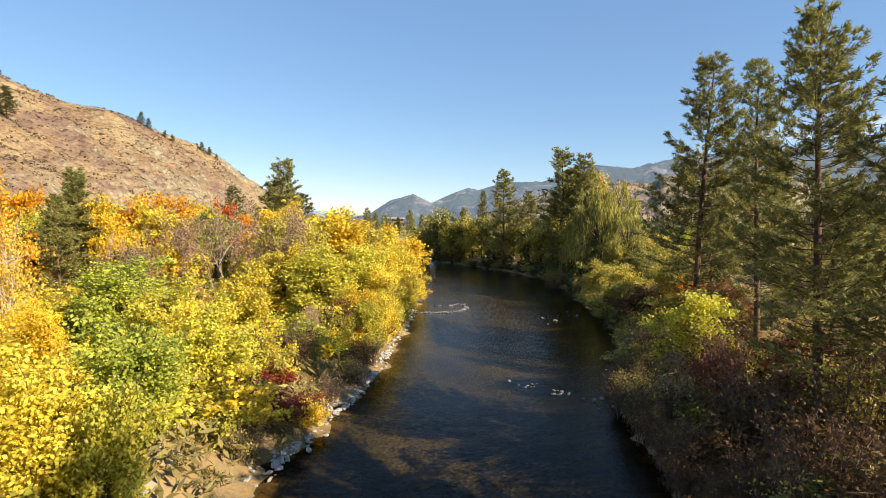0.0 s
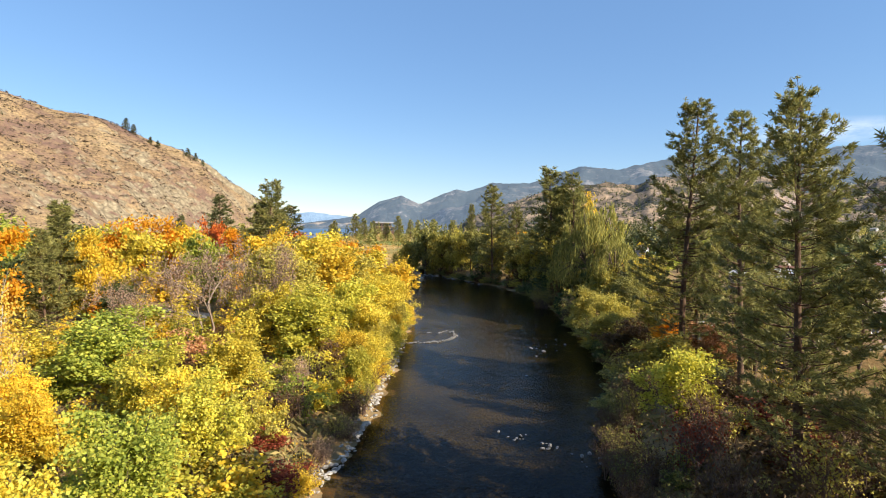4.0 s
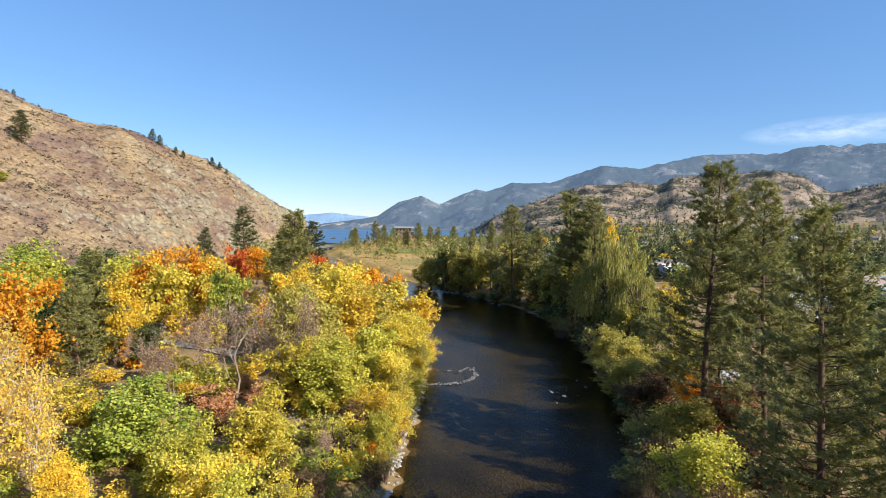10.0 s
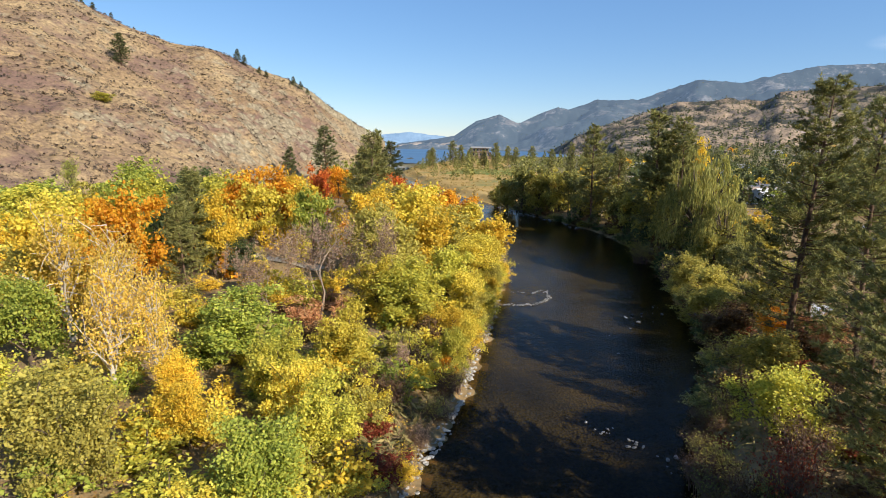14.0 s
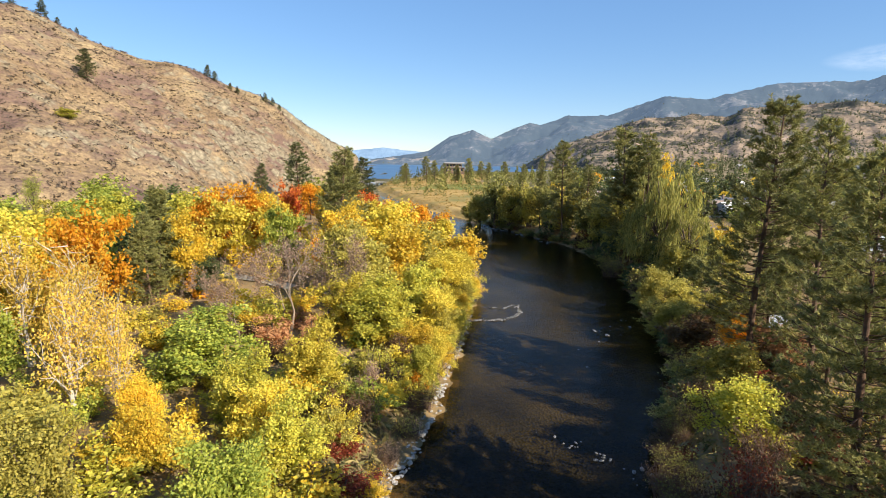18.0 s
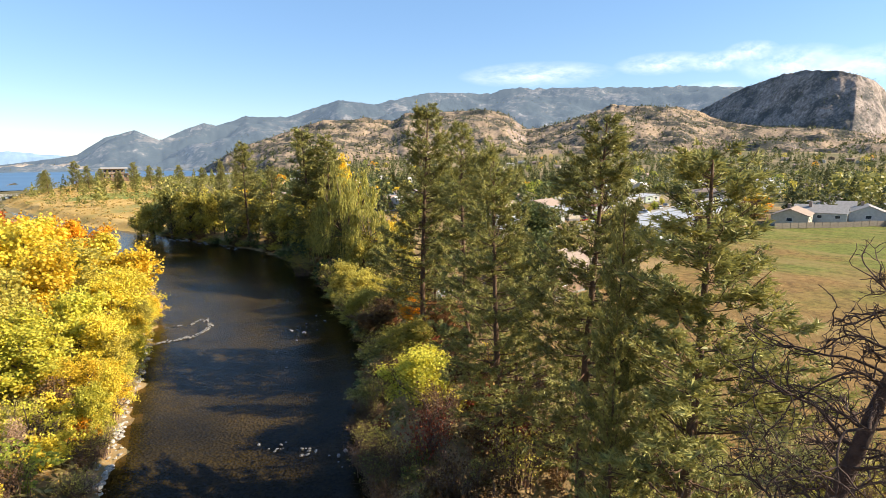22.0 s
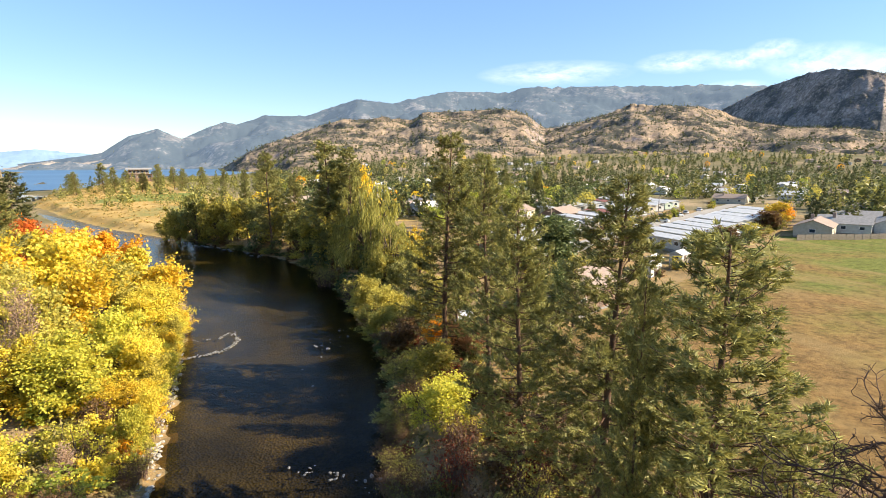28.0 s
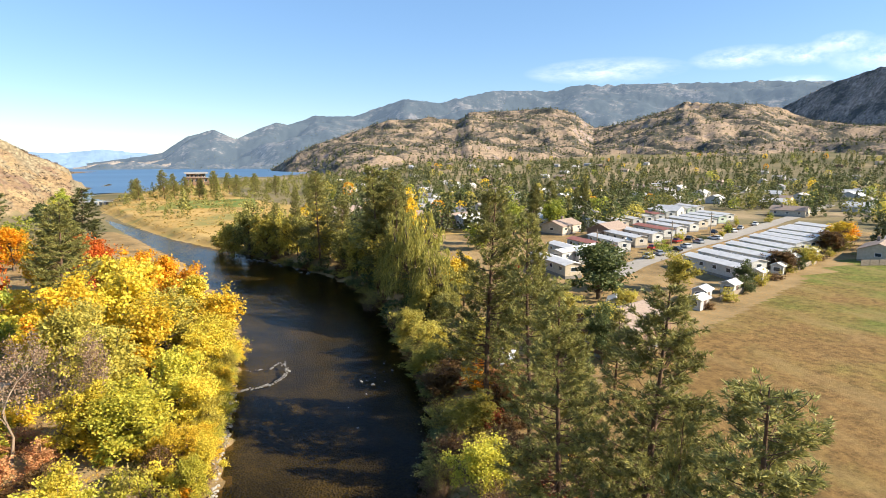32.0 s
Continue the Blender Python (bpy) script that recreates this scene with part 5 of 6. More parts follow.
pts, rng = spots(1500, 305, -26, 0, 8, 110, on_left_bank)
scatter("bank_grass", "long dry grass on the sunlit river bank", "grass", pts, rng.uniform(0.5, 1.3, 1500), 16, "dome", LEAF["bank"], 306, 0.0, 4.0)
pts, rng = spots(1300, 307, 8, 40, 2, 110, lambda x, y: (x - np.interp(y, BANK_Y, BANK_R) > 0.6) & (x < 34))
scatter("bank_grass", "long dry grass below the pines", "grass", pts, rng.uniform(0.5, 1.2, 1300), 12, "dome", LEAF["bank"], 308, 0.0, 4.0)
pts, rng = spots(2600, 309, -110, 60, 186, 640, lambda x, y: (x - np.interp(y, BANK_Y, BANK_R) > 1) & (x - np.interp(y, BANK_Y, BANK_R) < 80))
scatter("meadow_grass", "golden dry meadow grass beside the upper river", "grass", pts, rng.uniform(0.5, 1.3, 2600), 9, "tuft", LEAF["reed"], 310, 0.0, 2.5)
pts, rng = spots(5200, 311, -34, 0, 6, 120, lambda x, y: (np.interp(y, BANK_Y, BANK_L) - x > 2) & (x > -0.8 * y - 6))
scatter("fallen_leaves", "fallen yellow and brown leaves under the trees", "leaves", pts - np.array([0, 0, 0.1]), rng.uniform(0.25, 0.6, 5200), 5, "tuft", LEAF["pale"], 312, 2.0)


for kind, n_low, seed, words in (("lime", 26, 601, "yellow-green"), ("gold", 30, 603, "golden"), ("yellow", 18, 605, "yellow"), ("orange", 10, 607, "orange")):
    pts, rng = spots(n_low, seed, -70, -12, 60, 130, lambda x, y: (x < np.interp(y, BANK_Y, BANK_L) - 3) & (x > -0.75 * y))
    scatter("undergrowth", f"{words} shrubs filling the gaps between the trees", "shrub", pts - np.array([0, 0, 0.3]), rng.uniform(2.5, 5.5, n_low), 420, "dome", LEAF[kind], seed + 1)
for kind, n_low, seed, words in (("lime", 24, 611, "yellow-green"), ("green", 22, 613, "green"), ("olive", 20, 615, "olive")):
    pts, rng = spots(n_low, seed, -130, -50, 70, 175, lambda x, y: (x < -0.55 * y - 5) & (x > -1.15 * y))
    scatter("undergrowth", f"{words} bushy trees below the dry hill", "shrub", pts - np.array([0, 0, 0.3]), rng.uniform(4.0, 8.0, n_low), 420, "dome", LEAF[kind], seed + 1)
for kind, n_low, seed, words in (("deep", 40, 621, "dark green"), ("olive", 26, 623, "olive"), ("rust", 16, 625, "rust-brown")):
    pts, rng = spots(n_low, seed, -2, 40, 80, 190, lambda x, y: (x > np.interp(y, BANK_Y, BANK_R) + 0.6) & (x < np.interp(y, BANK_Y, BANK_R) + 12))
    scatter("undergrowth", f"{words} bushes along the shaded river bank", "shrub", pts - np.array([0, 0, 0.3]), rng.uniform(2.5, 6.0, n_low), 380, "dome", LEAF[kind], seed + 1)


# ---------------------------------------------------------------- stones
def stone_mesh(seed, flat=0.6):
    rng = np.random.default_rng(seed)
    bm = bmesh.new()
    bmesh.ops.create_icosphere(bm, subdivisions=1, radius=0.5)
    for v in bm.verts:
        v.co *= 1 + rng.normal() * 0.13
        v.co.z *= flat
    me = bpy.data.meshes.new("stone")
    bm.to_mesh(me)
    bm.free()
    return me


STONES = [stone_mesh(400 + i, 0.5 + 0.1 * (i % 4)) for i in range(6)]
for me in STONES:
    me.materials.append(STONE)


def stone_line(name, label, along, count, size, spread, z, seed, material):
    """Loose stones along a line; each stone is a part."""
    rng = np.random.default_rng(seed)
    along = np.array(along, float)
    run = np.r_[0, np.cumsum(np.linalg.norm(np.diff(along, axis=0), axis=1))]
    ob = thing(name, Matrix.Translation((along[0][0], along[0][1], z)), label, "stones")
    for _ in range(count):
        q = rng.uniform(0, run[-1])
        x, y = np.interp(q, run, along[:, 0]) + rng.normal() * spread, np.interp(q, run, along[:, 1]) + rng.normal() * spread
        s = rng.uniform(*size)
        m = Matrix.LocRotScale((x - along[0][0], y - along[0][1], rng.normal() * 0.05), Euler((rng.normal() * 0.3, rng.normal() * 0.3, rng.uniform(0, 6.28))), (s * 1.3, s, s))
        part("stone", STONES[rng.integers(0, 6)], ob, m, material)
    return ob


stone_line("stone_weir", "hook-shaped line of pale stones in the river", [(-2.9, 71.0), (-1.1, 71.6), (1.7, 72.0), (3.4, 74.0), (4.2, 76.5), (3.9, 79.8), (3.0, 80.2)], 130, (0.14, 0.42), 0.16, 0.0, 410, WET_STONE)
stone_line("stone_weir", "thin line of stones beside the river hook", [(3.0, 80.0), (2.2, 78.2), (1.2, 78.1), (-1.1, 78.6), (-2.2, 78.8)], 36, (0.12, 0.3), 0.12, 0.01, 411, WET_STONE)
ys = np.arange(24, 76, 2.0)
stone_line("bank_stones", "pale stones along the sunlit waterline", [(float(np.interp(y, BANK_Y, BANK_L)) - 0.25, float(y)) for y in ys], 290, (0.12, 0.42), 0.24, 0.06, 412, STONE)
stone_line("bank_stones", "small grey stones on the shore below the thickets", [(float(np.interp(y, BANK_Y, BANK_L)) - 0.95, float(y)) for y in ys], 290, (0.10, 0.34), 0.5, 0.16, 416, STONE)
stone_line("river_rocks", "grey rocks breaking the surface below the pines", [(10.6, 34.5), (11.5, 35.5), (7.0, 38.5), (4.0, 41.5)], 24, (0.12, 0.4), 0.6, -0.03, 413, WET_STONE)
stone_line("river_rocks", "rocks breaking the surface of the shaded river", [(13.5, 69.0), (16.5, 73.5), (19.0, 75.0), (11.0, 61.0), (9.0, 55.0)], 22, (0.2, 0.55), 0.7, -0.06, 414, WET_STONE)
stone_line("river_rocks", "rocks along the far bend of the river", [(-4.0, 183.0), (4.0, 170.0), (10.0, 158.0), (15.0, 146.0)], 40, (0.4, 1.0), 0.7, -0.05, 415, WET_STONE)

# ---------------------------------------------------------------- homes beyond the field
SIDING = simple("white_painted_siding", (0.38, 0.38, 0.36), (0.54, 0.54, 0.51), 1.5, 0.6, 0.1, 0.01)
SIDING_GREEN = simple("pale_green_siding", (0.30, 0.37, 0.30), (0.42, 0.48, 0.40), 1.5, 0.6, 0.1, 0.01)
SIDING_CREAM = simple("cream_siding", (0.40, 0.35, 0.27), (0.55, 0.48, 0.38), 1.5, 0.6, 0.1, 0.01)
SIDING_BROWN = simple("brown_timber_siding", (0.16, 0.10, 0.07), (0.28, 0.18, 0.12), 1.5, 0.7, 0.2, 0.01)
METAL_ROOF = simple("pale_metal_roof", (0.48, 0.47, 0.45), (0.66, 0.64, 0.60), 0.8, 0.45, 0.1, 0.01)
SHINGLE = simple("brown_shingle_roof", (0.22, 0.16, 0.13), (0.36, 0.28, 0.22), 2.0, 0.9, 0.5, 0.03)
GREY_SHINGLE = simple("grey_shingle_roof", (0.22, 0.21, 0.20), (0.36, 0.34, 0.32), 2.0, 0.9, 0.5, 0.03)
RED_ROOF = simple("red_brown_metal_roof", (0.28, 0.10, 0.07), (0.40, 0.16, 0.11), 1.0, 0.6, 0.2, 0.02)
DARK_SKIRT = simple("grey_skirting", (0.16, 0.15, 0.14), (0.28, 0.27, 0.25), 2.0, 0.8, 0.2, 0.01)
FRAME_WHITE = simple("white_window_frame", (0.7, 0.7, 0.7), (0.8, 0.8, 0.8), 2, 0.5, 0.05, 0.01)
DOOR_PAINT = simple("dark_door_paint", (0.10, 0.07, 0.06), (0.18, 0.12, 0.09), 2, 0.6, 0.1, 0.01)
GLASS = Nodes("dark_window_glass").done((0.03, 0.04, 0.05), 0.05, spec=0.6)
ASPHALT = simple("pale_worn_asphalt", (0.24, 0.22, 0.19), (0.34, 0.31, 0.27), 0.6, 0.95, 0.4, 0.02)
GRAVEL = simple("dry_gravel", (0.30, 0.25, 0.19), (0.44, 0.38, 0.29), 1.2, 0.95, 0.5, 0.03)
FENCE_WOOD = simple("weathered_fence_wood", (0.20, 0.16, 0.12), (0.34, 0.28, 0.22), 2.0, 0.9, 0.3, 0.01)


def gable(name, length, width, rise, over, thick, z, material):
    """A two-sided roof slab along x."""
    x, y = length / 2 + over, width / 2 + over
    drop = rise * over / (width / 2)
    prof = [(-y, z - drop), (0, z + rise), (y, z - drop), (y, z - drop + thick), (0, z + rise + thick), (-y, z - drop + thick)]
    v = [(sx * x, py, pz) for sx in (-1, 1) for py, pz in prof]
    f = [(0, 1, 7, 6), (1, 2, 8, 7), (2, 3, 9, 8), (3, 4, 10, 9), (4, 5, 11, 10), (5, 0, 6, 11), (0, 5, 4, 1), (1, 4, 3, 2), (6, 7, 10, 11), (7, 8, 9, 10)]
    return mesh_of(name, v, f, material)


def gable_walls(name, length, width, low, high, rise, material):
    x, y = length / 2, width / 2
    v = [(sx * x, py, pz) for sx in (-1, 1) for py, pz in ((-y, low), (y, low), (y, high), (0, high + rise), (-y, high))]
    f = [(0, 4, 3, 2, 1), (5, 6, 7, 8, 9), (0, 1, 6, 5), (1, 2, 7, 6), (4, 0, 5, 9), (2, 3, 8, 7), (3, 4, 9, 8)]
    return mesh_of(name, v, f, material)


def window_set(parent, x, y, z, w, h, turn):
    """A window in a wall: raised frame, pane and sill."""
    win = part("window", box_mesh("window", -w / 2, w / 2, -0.03, 0.05, -h / 2, h / 2, FRAME_WHITE), parent, pose(x, y, z, 0, 0, turn))
    part("pane", box_mesh("pane", -w / 2 + 0.08, w / 2 - 0.08, -0.045, 0.0, -h / 2 + 0.08, h / 2 - 0.08, GLASS), win)
    return win


def house(name, label, category, length, width, wall_h, rise, wall_mat, roof_mat, skirt=0.4, chimney=False, group="houses", windows=3):
    ob = thing(name, Matrix.Identity(4), label, category, group)
    part("skirting", box_mesh("skirting", -length / 2 + 0.05, length / 2 - 0.05, -width / 2 + 0.05, width / 2 - 0.05, -0.6, skirt, DARK_SKIRT), ob)
    part("wall", gable_walls("wall", length, width, skirt, skirt + wall_h, rise, wall_mat), ob)
    roof = part("roof", gable("roof", length, width, rise, 0.35, 0.12, skirt + wall_h, roof_mat), ob)
    if chimney:
        part("chimney", box_mesh("chimney", -0.4, 0.4, -0.4, 0.4, skirt + wall_h, skirt + wall_h + rise + 0.9, SHINGLE, 0.03), roof, pose(length * 0.2, width * 0.15, 0))
    for i in range(windows):
        x = (i + 0.5) / windows * length - length / 2
        for side, turn in ((-1, 0), (1, 180)):
            if side == -1 and i == windows // 2:
                part("door", box_mesh("door", -0.48, 0.48, -0.05, 0.04, skirt, skirt + 2.05, DOOR_PAINT, 0.01), ob, pose(x, -width / 2, 0))
                continue
            window_set(ob, x, side * width / 2, skirt + wall_h * 0.58, 1.3, 1.0, turn)
    for side, turn in ((-1, -90), (1, 90)):
        window_set(ob, side * length / 2, 0, skirt + wall_h * 0.58, 1.5, 1.05, turn)
    return ob


def recolour(ob, wall_mat, roof_mat):
    for ch in ob.children:
        for key, m in (("wall", wall_mat), ("roof", roof_mat)):
            if ch.name.split(".")[0] == key:
                ch.material_slots[0].link = "OBJECT"
                ch.material_slots[0].material = m
    return ob


HOME_LABEL = {0: "long white mobile home with a pale metal roof", 1: "long pale green mobile home with a metal roof", 2: "long cream mobile home with a metal roof", 3: "mobile home with a red-brown roof"}
first = house("mobile_home", HOME_LABEL[0], "mobile home", 17.5, 4.4, 2.5, 0.55, SIDING, METAL_ROOF, 0.7, group="mobile homes", windows=4)
homes = []
for i in range(11):
    homes.append((104.2 + i * 9.0, 96.0 + i * 3.95 + 0.3 * math.sin(i * 3), 84 + 2 * math.sin(i), 0 if i % 4 != 3 else 1))
for i in range(12):
    homes.append((84.0 + i * 10.6, 127.0 + i * 5.6, 87 + 3 * math.sin(i * 2), (0, 3, 0, 2, 0, 3, 0, 0, 2, 0, 1, 0)[i]))
for i in range(9):
    homes.append((130 + i * 11.5, 178.0 + i * 6.0, 80 + 3 * math.sin(i), (0, 2, 0, 0, 3, 0, 0, 1, 0)[i]))
homes += [(70.0, 112.0, 88, 2), (84.0, 124.0, 20, 0)]
for i, (x, y, turn, c) in enumerate(homes):
    m = Matrix.Translation((x, y, ground_z(x, y))) @ pose(0, 0, 0, 0, 0, turn)
    ob = first if i == 0 else copy_thing(first, m)
    ob.matrix_basis = m
    ob["label"] = HOME_LABEL[c]
    if i:
        recolour(ob, (SIDING, SIDING_GREEN, SIDING_CREAM, SIDING)[c], (METAL_ROOF, METAL_ROOF, METAL_ROOF, RED_ROOF)[c])

HOUSE_LABEL = ("white bungalow with a grey shingle roof", "cream bungalow with a brown shingle roof", "white house with a pale roof", "brown timber house with a brown roof")
KINDS = (
    house("house", HOUSE_LABEL[0], "house", 13, 9, 2.7, 2.0, SIDING, GREY_SHINGLE, 0.4, True),
    house("house", HOUSE_LABEL[1], "house", 15, 9, 2.7, 1.8, SIDING_CREAM, SHINGLE, 0.4, True),
    house("house", HOUSE_LABEL[2], "house", 12, 8.5, 2.8, 2.0, SIDING, METAL_ROOF, 0.4),
    house("house", HOUSE_LABEL[3], "house", 14, 9, 3.0, 2.0, SIDING_BROWN, SHINGLE, 0.4),
)
lots = [(50.5, 62.5, 20, 3), (87.7, 208.7, 20, 2), (90.6, 274.0, 25, 0), (149.6, 378.7, 20, 2), (216.3, 516.4, 15, 2), (221.5, 597.0, 15, 0), (182.7, 355.8, 110, 0), (133.9, 227.6, 25, 0), (142.7, 203.4, 30, 1), (207.5, 323.4, 20, 2), (115.5, 567.0, 20, 2), (162, 95, 25, 1), (174, 94, 115, 0), (185, 87, 28, 0), (190, 72, 118, 1), (214, 67, 25, 0), (196, 103, 115, 0), (216, 92, 30, 2), (236, 76, 115, 1), (252, 110, 20, 2), (268, 132, 110, 0), (226, 118, 30, 1),
        (86, 214, 20, 3), (98, 238, 100, 0), (76, 236, 15, 1), (120, 262, 20, 0), (146, 204, 60, 0), (160, 236, 30, 0), (120, 158, 27, 3), (112, 176, 30, 1)]
street = random.Random(88)
while len(lots) < 57:
    a, r = radians(street.uniform(11, 58)), street.uniform(215, 560)
    hx, hy = r * math.sin(a), r * math.cos(a)
    in_park = 66 < hx < 240 and 60 + 0.4 * (hx - 60) < hy < 150 + 0.52 * (hx - 84)
    if not in_park and all((hx - q[0]) ** 2 + (hy - q[1]) ** 2 > 484 for q in lots):
        lots.append((hx, hy, street.choice((20, 25, 110, 115)), street.choice((0, 1, 2, 2))))
lr = random.Random(61)
while len(lots) < 150:
    a, r = lr.uniform(9, 76), 250 + 900 * lr.random() ** 1.5
    x, y = r * math.sin(radians(a)), r * math.cos(radians(a))
    if all((x - q[0]) ** 2 + (y - q[1]) ** 2 > 22**2 for q in lots) and not (100 < x < 260 and 90 < y < 260):
        lots.append((x, y, lr.choice((25, 30, 115, 120)), lr.randrange(4)))
used = set()
for x, y, turn, k in lots:
    m = Matrix.Translation((x, y, ground_z(x, y))) @ pose(0, 0, 0, 0, 0, turn)
    ob = copy_thing(KINDS[k], m) if k in used else KINDS[k]
    ob.matrix_basis = m
    used.add(k)


# the lodge by the lake, on its rise
def lodge():
    x, y = -45.0, 600.0
    z = ground_z(x, y)
    ob = thing("lodge", Matrix.Translation((x, y, z)) @ pose(0, 0, 0, 0, 0, 4), "two-storey brown lodge with broad flat eaves and terraces", "house")
    part("wall", box_mesh("wall", -9, 8, -5, 5, 7, 11.5, SIDING_BROWN), ob, label="brown upper storey")
    part("wall", box_mesh("wall", -11, 11, -7, 6, -1, 7, SIDING_BROWN), ob, label="brown lower storey")
    part("roof", gable("roof", 19, 12, 1.1, 1.6, 0.3, 11.5, GREY_SHINGLE), ob)
    part("roof", box_mesh("roof", -12.5, 12.5, -8.5, 7, 7.0, 7.35, GREY_SHINGLE, 0.05), ob, label="flat terrace roof")
    for i in range(5):
        window_set(ob, -7.2 + i * 3.4, -5.0, 9.4, 2.2, 2.2, 0)
        window_set(ob, -8.4 + i * 4.2, -7.0, 4.6, 2.6, 2.4, 0)
    for i in range(6):
        part("post", box_mesh("post", -0.15, 0.15, -0.15, 0.15, -1, 7.0, SIDING_BROWN, 0.02), ob, pose(-11 + i * 4.4, -8.1, 0))


lodge()


# ---------------------------------------------------------------- roads, fence, bridge
def ribbon(name, label, category, line, width, material, lift=0.06):
    line = np.array(line, float)
    run = np.r_[0, np.cumsum(np.linalg.norm(np.diff(line, axis=0), axis=1))]
    q = np.linspace(0, run[-1], max(8, int(run[-1] / 5)))
    p = np.stack([np.interp(q, run, line[:, c]) for c in (0, 1)], 1)
    t = np.gradient(p, axis=0)
    t /= np.linalg.norm(t, axis=1)[:, None]
    nrm = np.stack([-t[:, 1], t[:, 0]], 1)
    v = []
    for off in (-0.5, -0.17, 0.17, 0.5):
        e = p + nrm * off * width
        v.append(np.c_[e, land(e[:, 0], e[:, 1])[0] + lift])
    v = np.stack(v, 1).reshape(-1, 3)
    i, j = np.meshgrid(np.arange(len(q) - 1), np.arange(3), indexing="ij")
    f = np.stack([i * 4 + j, i * 4 + j + 1, (i + 1) * 4 + j + 1, (i + 1) * 4 + j], -1).reshape(-1, 4)
    tagged(new(name, mesh_of(name, v, f, material, True)), label, category, kind="structure")


ribbon("road", "pale asphalt lane between the mobile homes", "road", [(72, 98), (93, 111), (124, 128), (151, 139), (189, 157), (258, 190), (330, 226)], 6.0, ASPHALT, 0.16)
ribbon("road", "pale asphalt street behind the homes", "road", [(45, 205), (90, 205), (150, 222), (240, 262), (420, 360)], 6.5, ASPHALT, 0.16)
ribbon("path", "bare gravel path between the bank and the trees", "path", [(-13.5, 8), (-11.6, 17), (-11.3, 23), (-12.4, 27), (-14, 34)], 1.6, GRAVEL, 0.10)
ribbon("path", "gravel lane under the autumn trees", "path", [(-30, 78), (-38, 82), (-52, 86), (-66, 94)], 3.0, GRAVEL, 0.12)


ribbon("path", "bare dirt track along the edge of the field", "path", [(150, 58), (128, 33), (117, 24), (108, 12), (104, -10)], 4.0, GRAVEL, 0.10)


def fence(line, label, height=1.6):
    line = np.array(line, float)
    run = np.r_[0, np.cumsum(np.linalg.norm(np.diff(line, axis=0), axis=1))]
    x0, y0 = line[0]
    ob = thing("fence", Matrix.Translation((x0, y0, 0)), label, "fence", "fences")
    post = box_mesh("post", -0.07, 0.07, -0.07, 0.07, 0, height + 0.15, FENCE_WOOD)
    panel = box_mesh("panel", 0.07, 2.33, -0.025, 0.025, 0.08, height, FENCE_WOOD)
    for q in np.arange(0, run[-1] - 2.4, 2.4):
        x, y = np.interp(q, run, line[:, 0]), np.interp(q, run, line[:, 1])
        xe, ye = np.interp(q + 2.4, run, line[:, 0]), np.interp(q + 2.4, run, line[:, 1])
        m = pose(x - x0, y - y0, ground_z(x, y) - 0.05, 0, 0, math.degrees(math.atan2(ye - y, xe - x)))
        part("post", post, ob, m)
        part("panel", panel, ob, m)


fence([(84, 75.5), (96, 80.0)], "weathered board fence between the field and the homes", 1.2)
fence([(126, 91.5), (140, 97.0)], "weathered board fence between the field and the homes", 1.2)
fence([(146, 90), (158, 86), (178, 79), (184, 63), (196, 52)], "grey fence behind the bungalows")


def bridge():
    x, y = -101.0, 442.0
    ob = thing("dam_bridge", Matrix.Translation((x, y, 0)) @ pose(0, 0, 0, 0, 0, -14), "low concrete dam bridge across the upper river", "bridge")
    conc = simple("pale_concrete", (0.34, 0.33, 0.31), (0.48, 0.47, 0.44), 1.0, 0.9, 0.3, 0.02)
    part("deck", box_mesh("deck", -13, 13, -2.2, 2.2, 3.0, 3.5, conc, 0.05), ob)
    for i in range(5):
        part("pier", box_mesh("pier", -0.4, 0.4, -2.4, 2.4, -1.5, 3.0, conc, 0.05), ob, pose(-9 + i * 4.5, 0, 0))
    for s in (-1, 1):
        part("rail", box_mesh("rail", -13, 13, -0.05, 0.05, 4.4, 4.5, METAL_ROOF), ob, pose(0, s * 2.0, 0))
        for i in range(9):
            part("post", box_mesh("post", -0.05, 0.05, -0.05, 0.05, 3.5, 4.4, METAL_ROOF), ob, pose(-12 + i * 3, s * 2.0, 0))


bridge()


def utility_pole(x, y, top):
    z = ground_z(x, y)
    ob = thing("utility_pole", Matrix.Translation((x, y, z - 0.3)), "tall weathered wooden utility pole with a crossarm", "pole", "utility poles")
    tubes = Tubes()
    tubes.add([(0, 0, 0), (0, 0, top * 0.5), (0, 0, top)], [0.17, 0.145, 0.12], 8)
    part("pole", tubes.mesh("pole", FENCE_WOOD), ob)
    part("crossarm", box_mesh("crossarm", -1.2, 1.2, -0.06, 0.06, top - 0.9, top - 0.75, FENCE_WOOD, 0.01), ob)


for pole_x, pole_y, pole_top in ((86.0, 117.5, 9.5), (118.0, 125.5, 9.5), (149.0, 141.0, 9.5), (163.0, 40.0, 10.0)):
    utility_pole(pole_x, pole_y, pole_top)



# ---------------------------------------------------------------- trees of the town and the valley
def clear_of_homes(x, y):
    az, r = bearing(x, y)
    field = (x > 28) & (x < 172) & (y < 66 + 0.4 * (x - 60))
    park = (x > 66) & (x < 240) & (y > 60 + 0.4 * (x - 60)) & (y < 150 + 0.52 * (x - 84))
    ok = ~field & ~park
    for q in lots:
        ok &= (x - q[0]) ** 2 + (y - q[1]) ** 2 > 81
    return ok


def town(x, y):
    az, r = bearing(x, y)
    return (az > 6) & (az < 82) & (r > 195) & (r < 1500) & clear_of_homes(x, y)


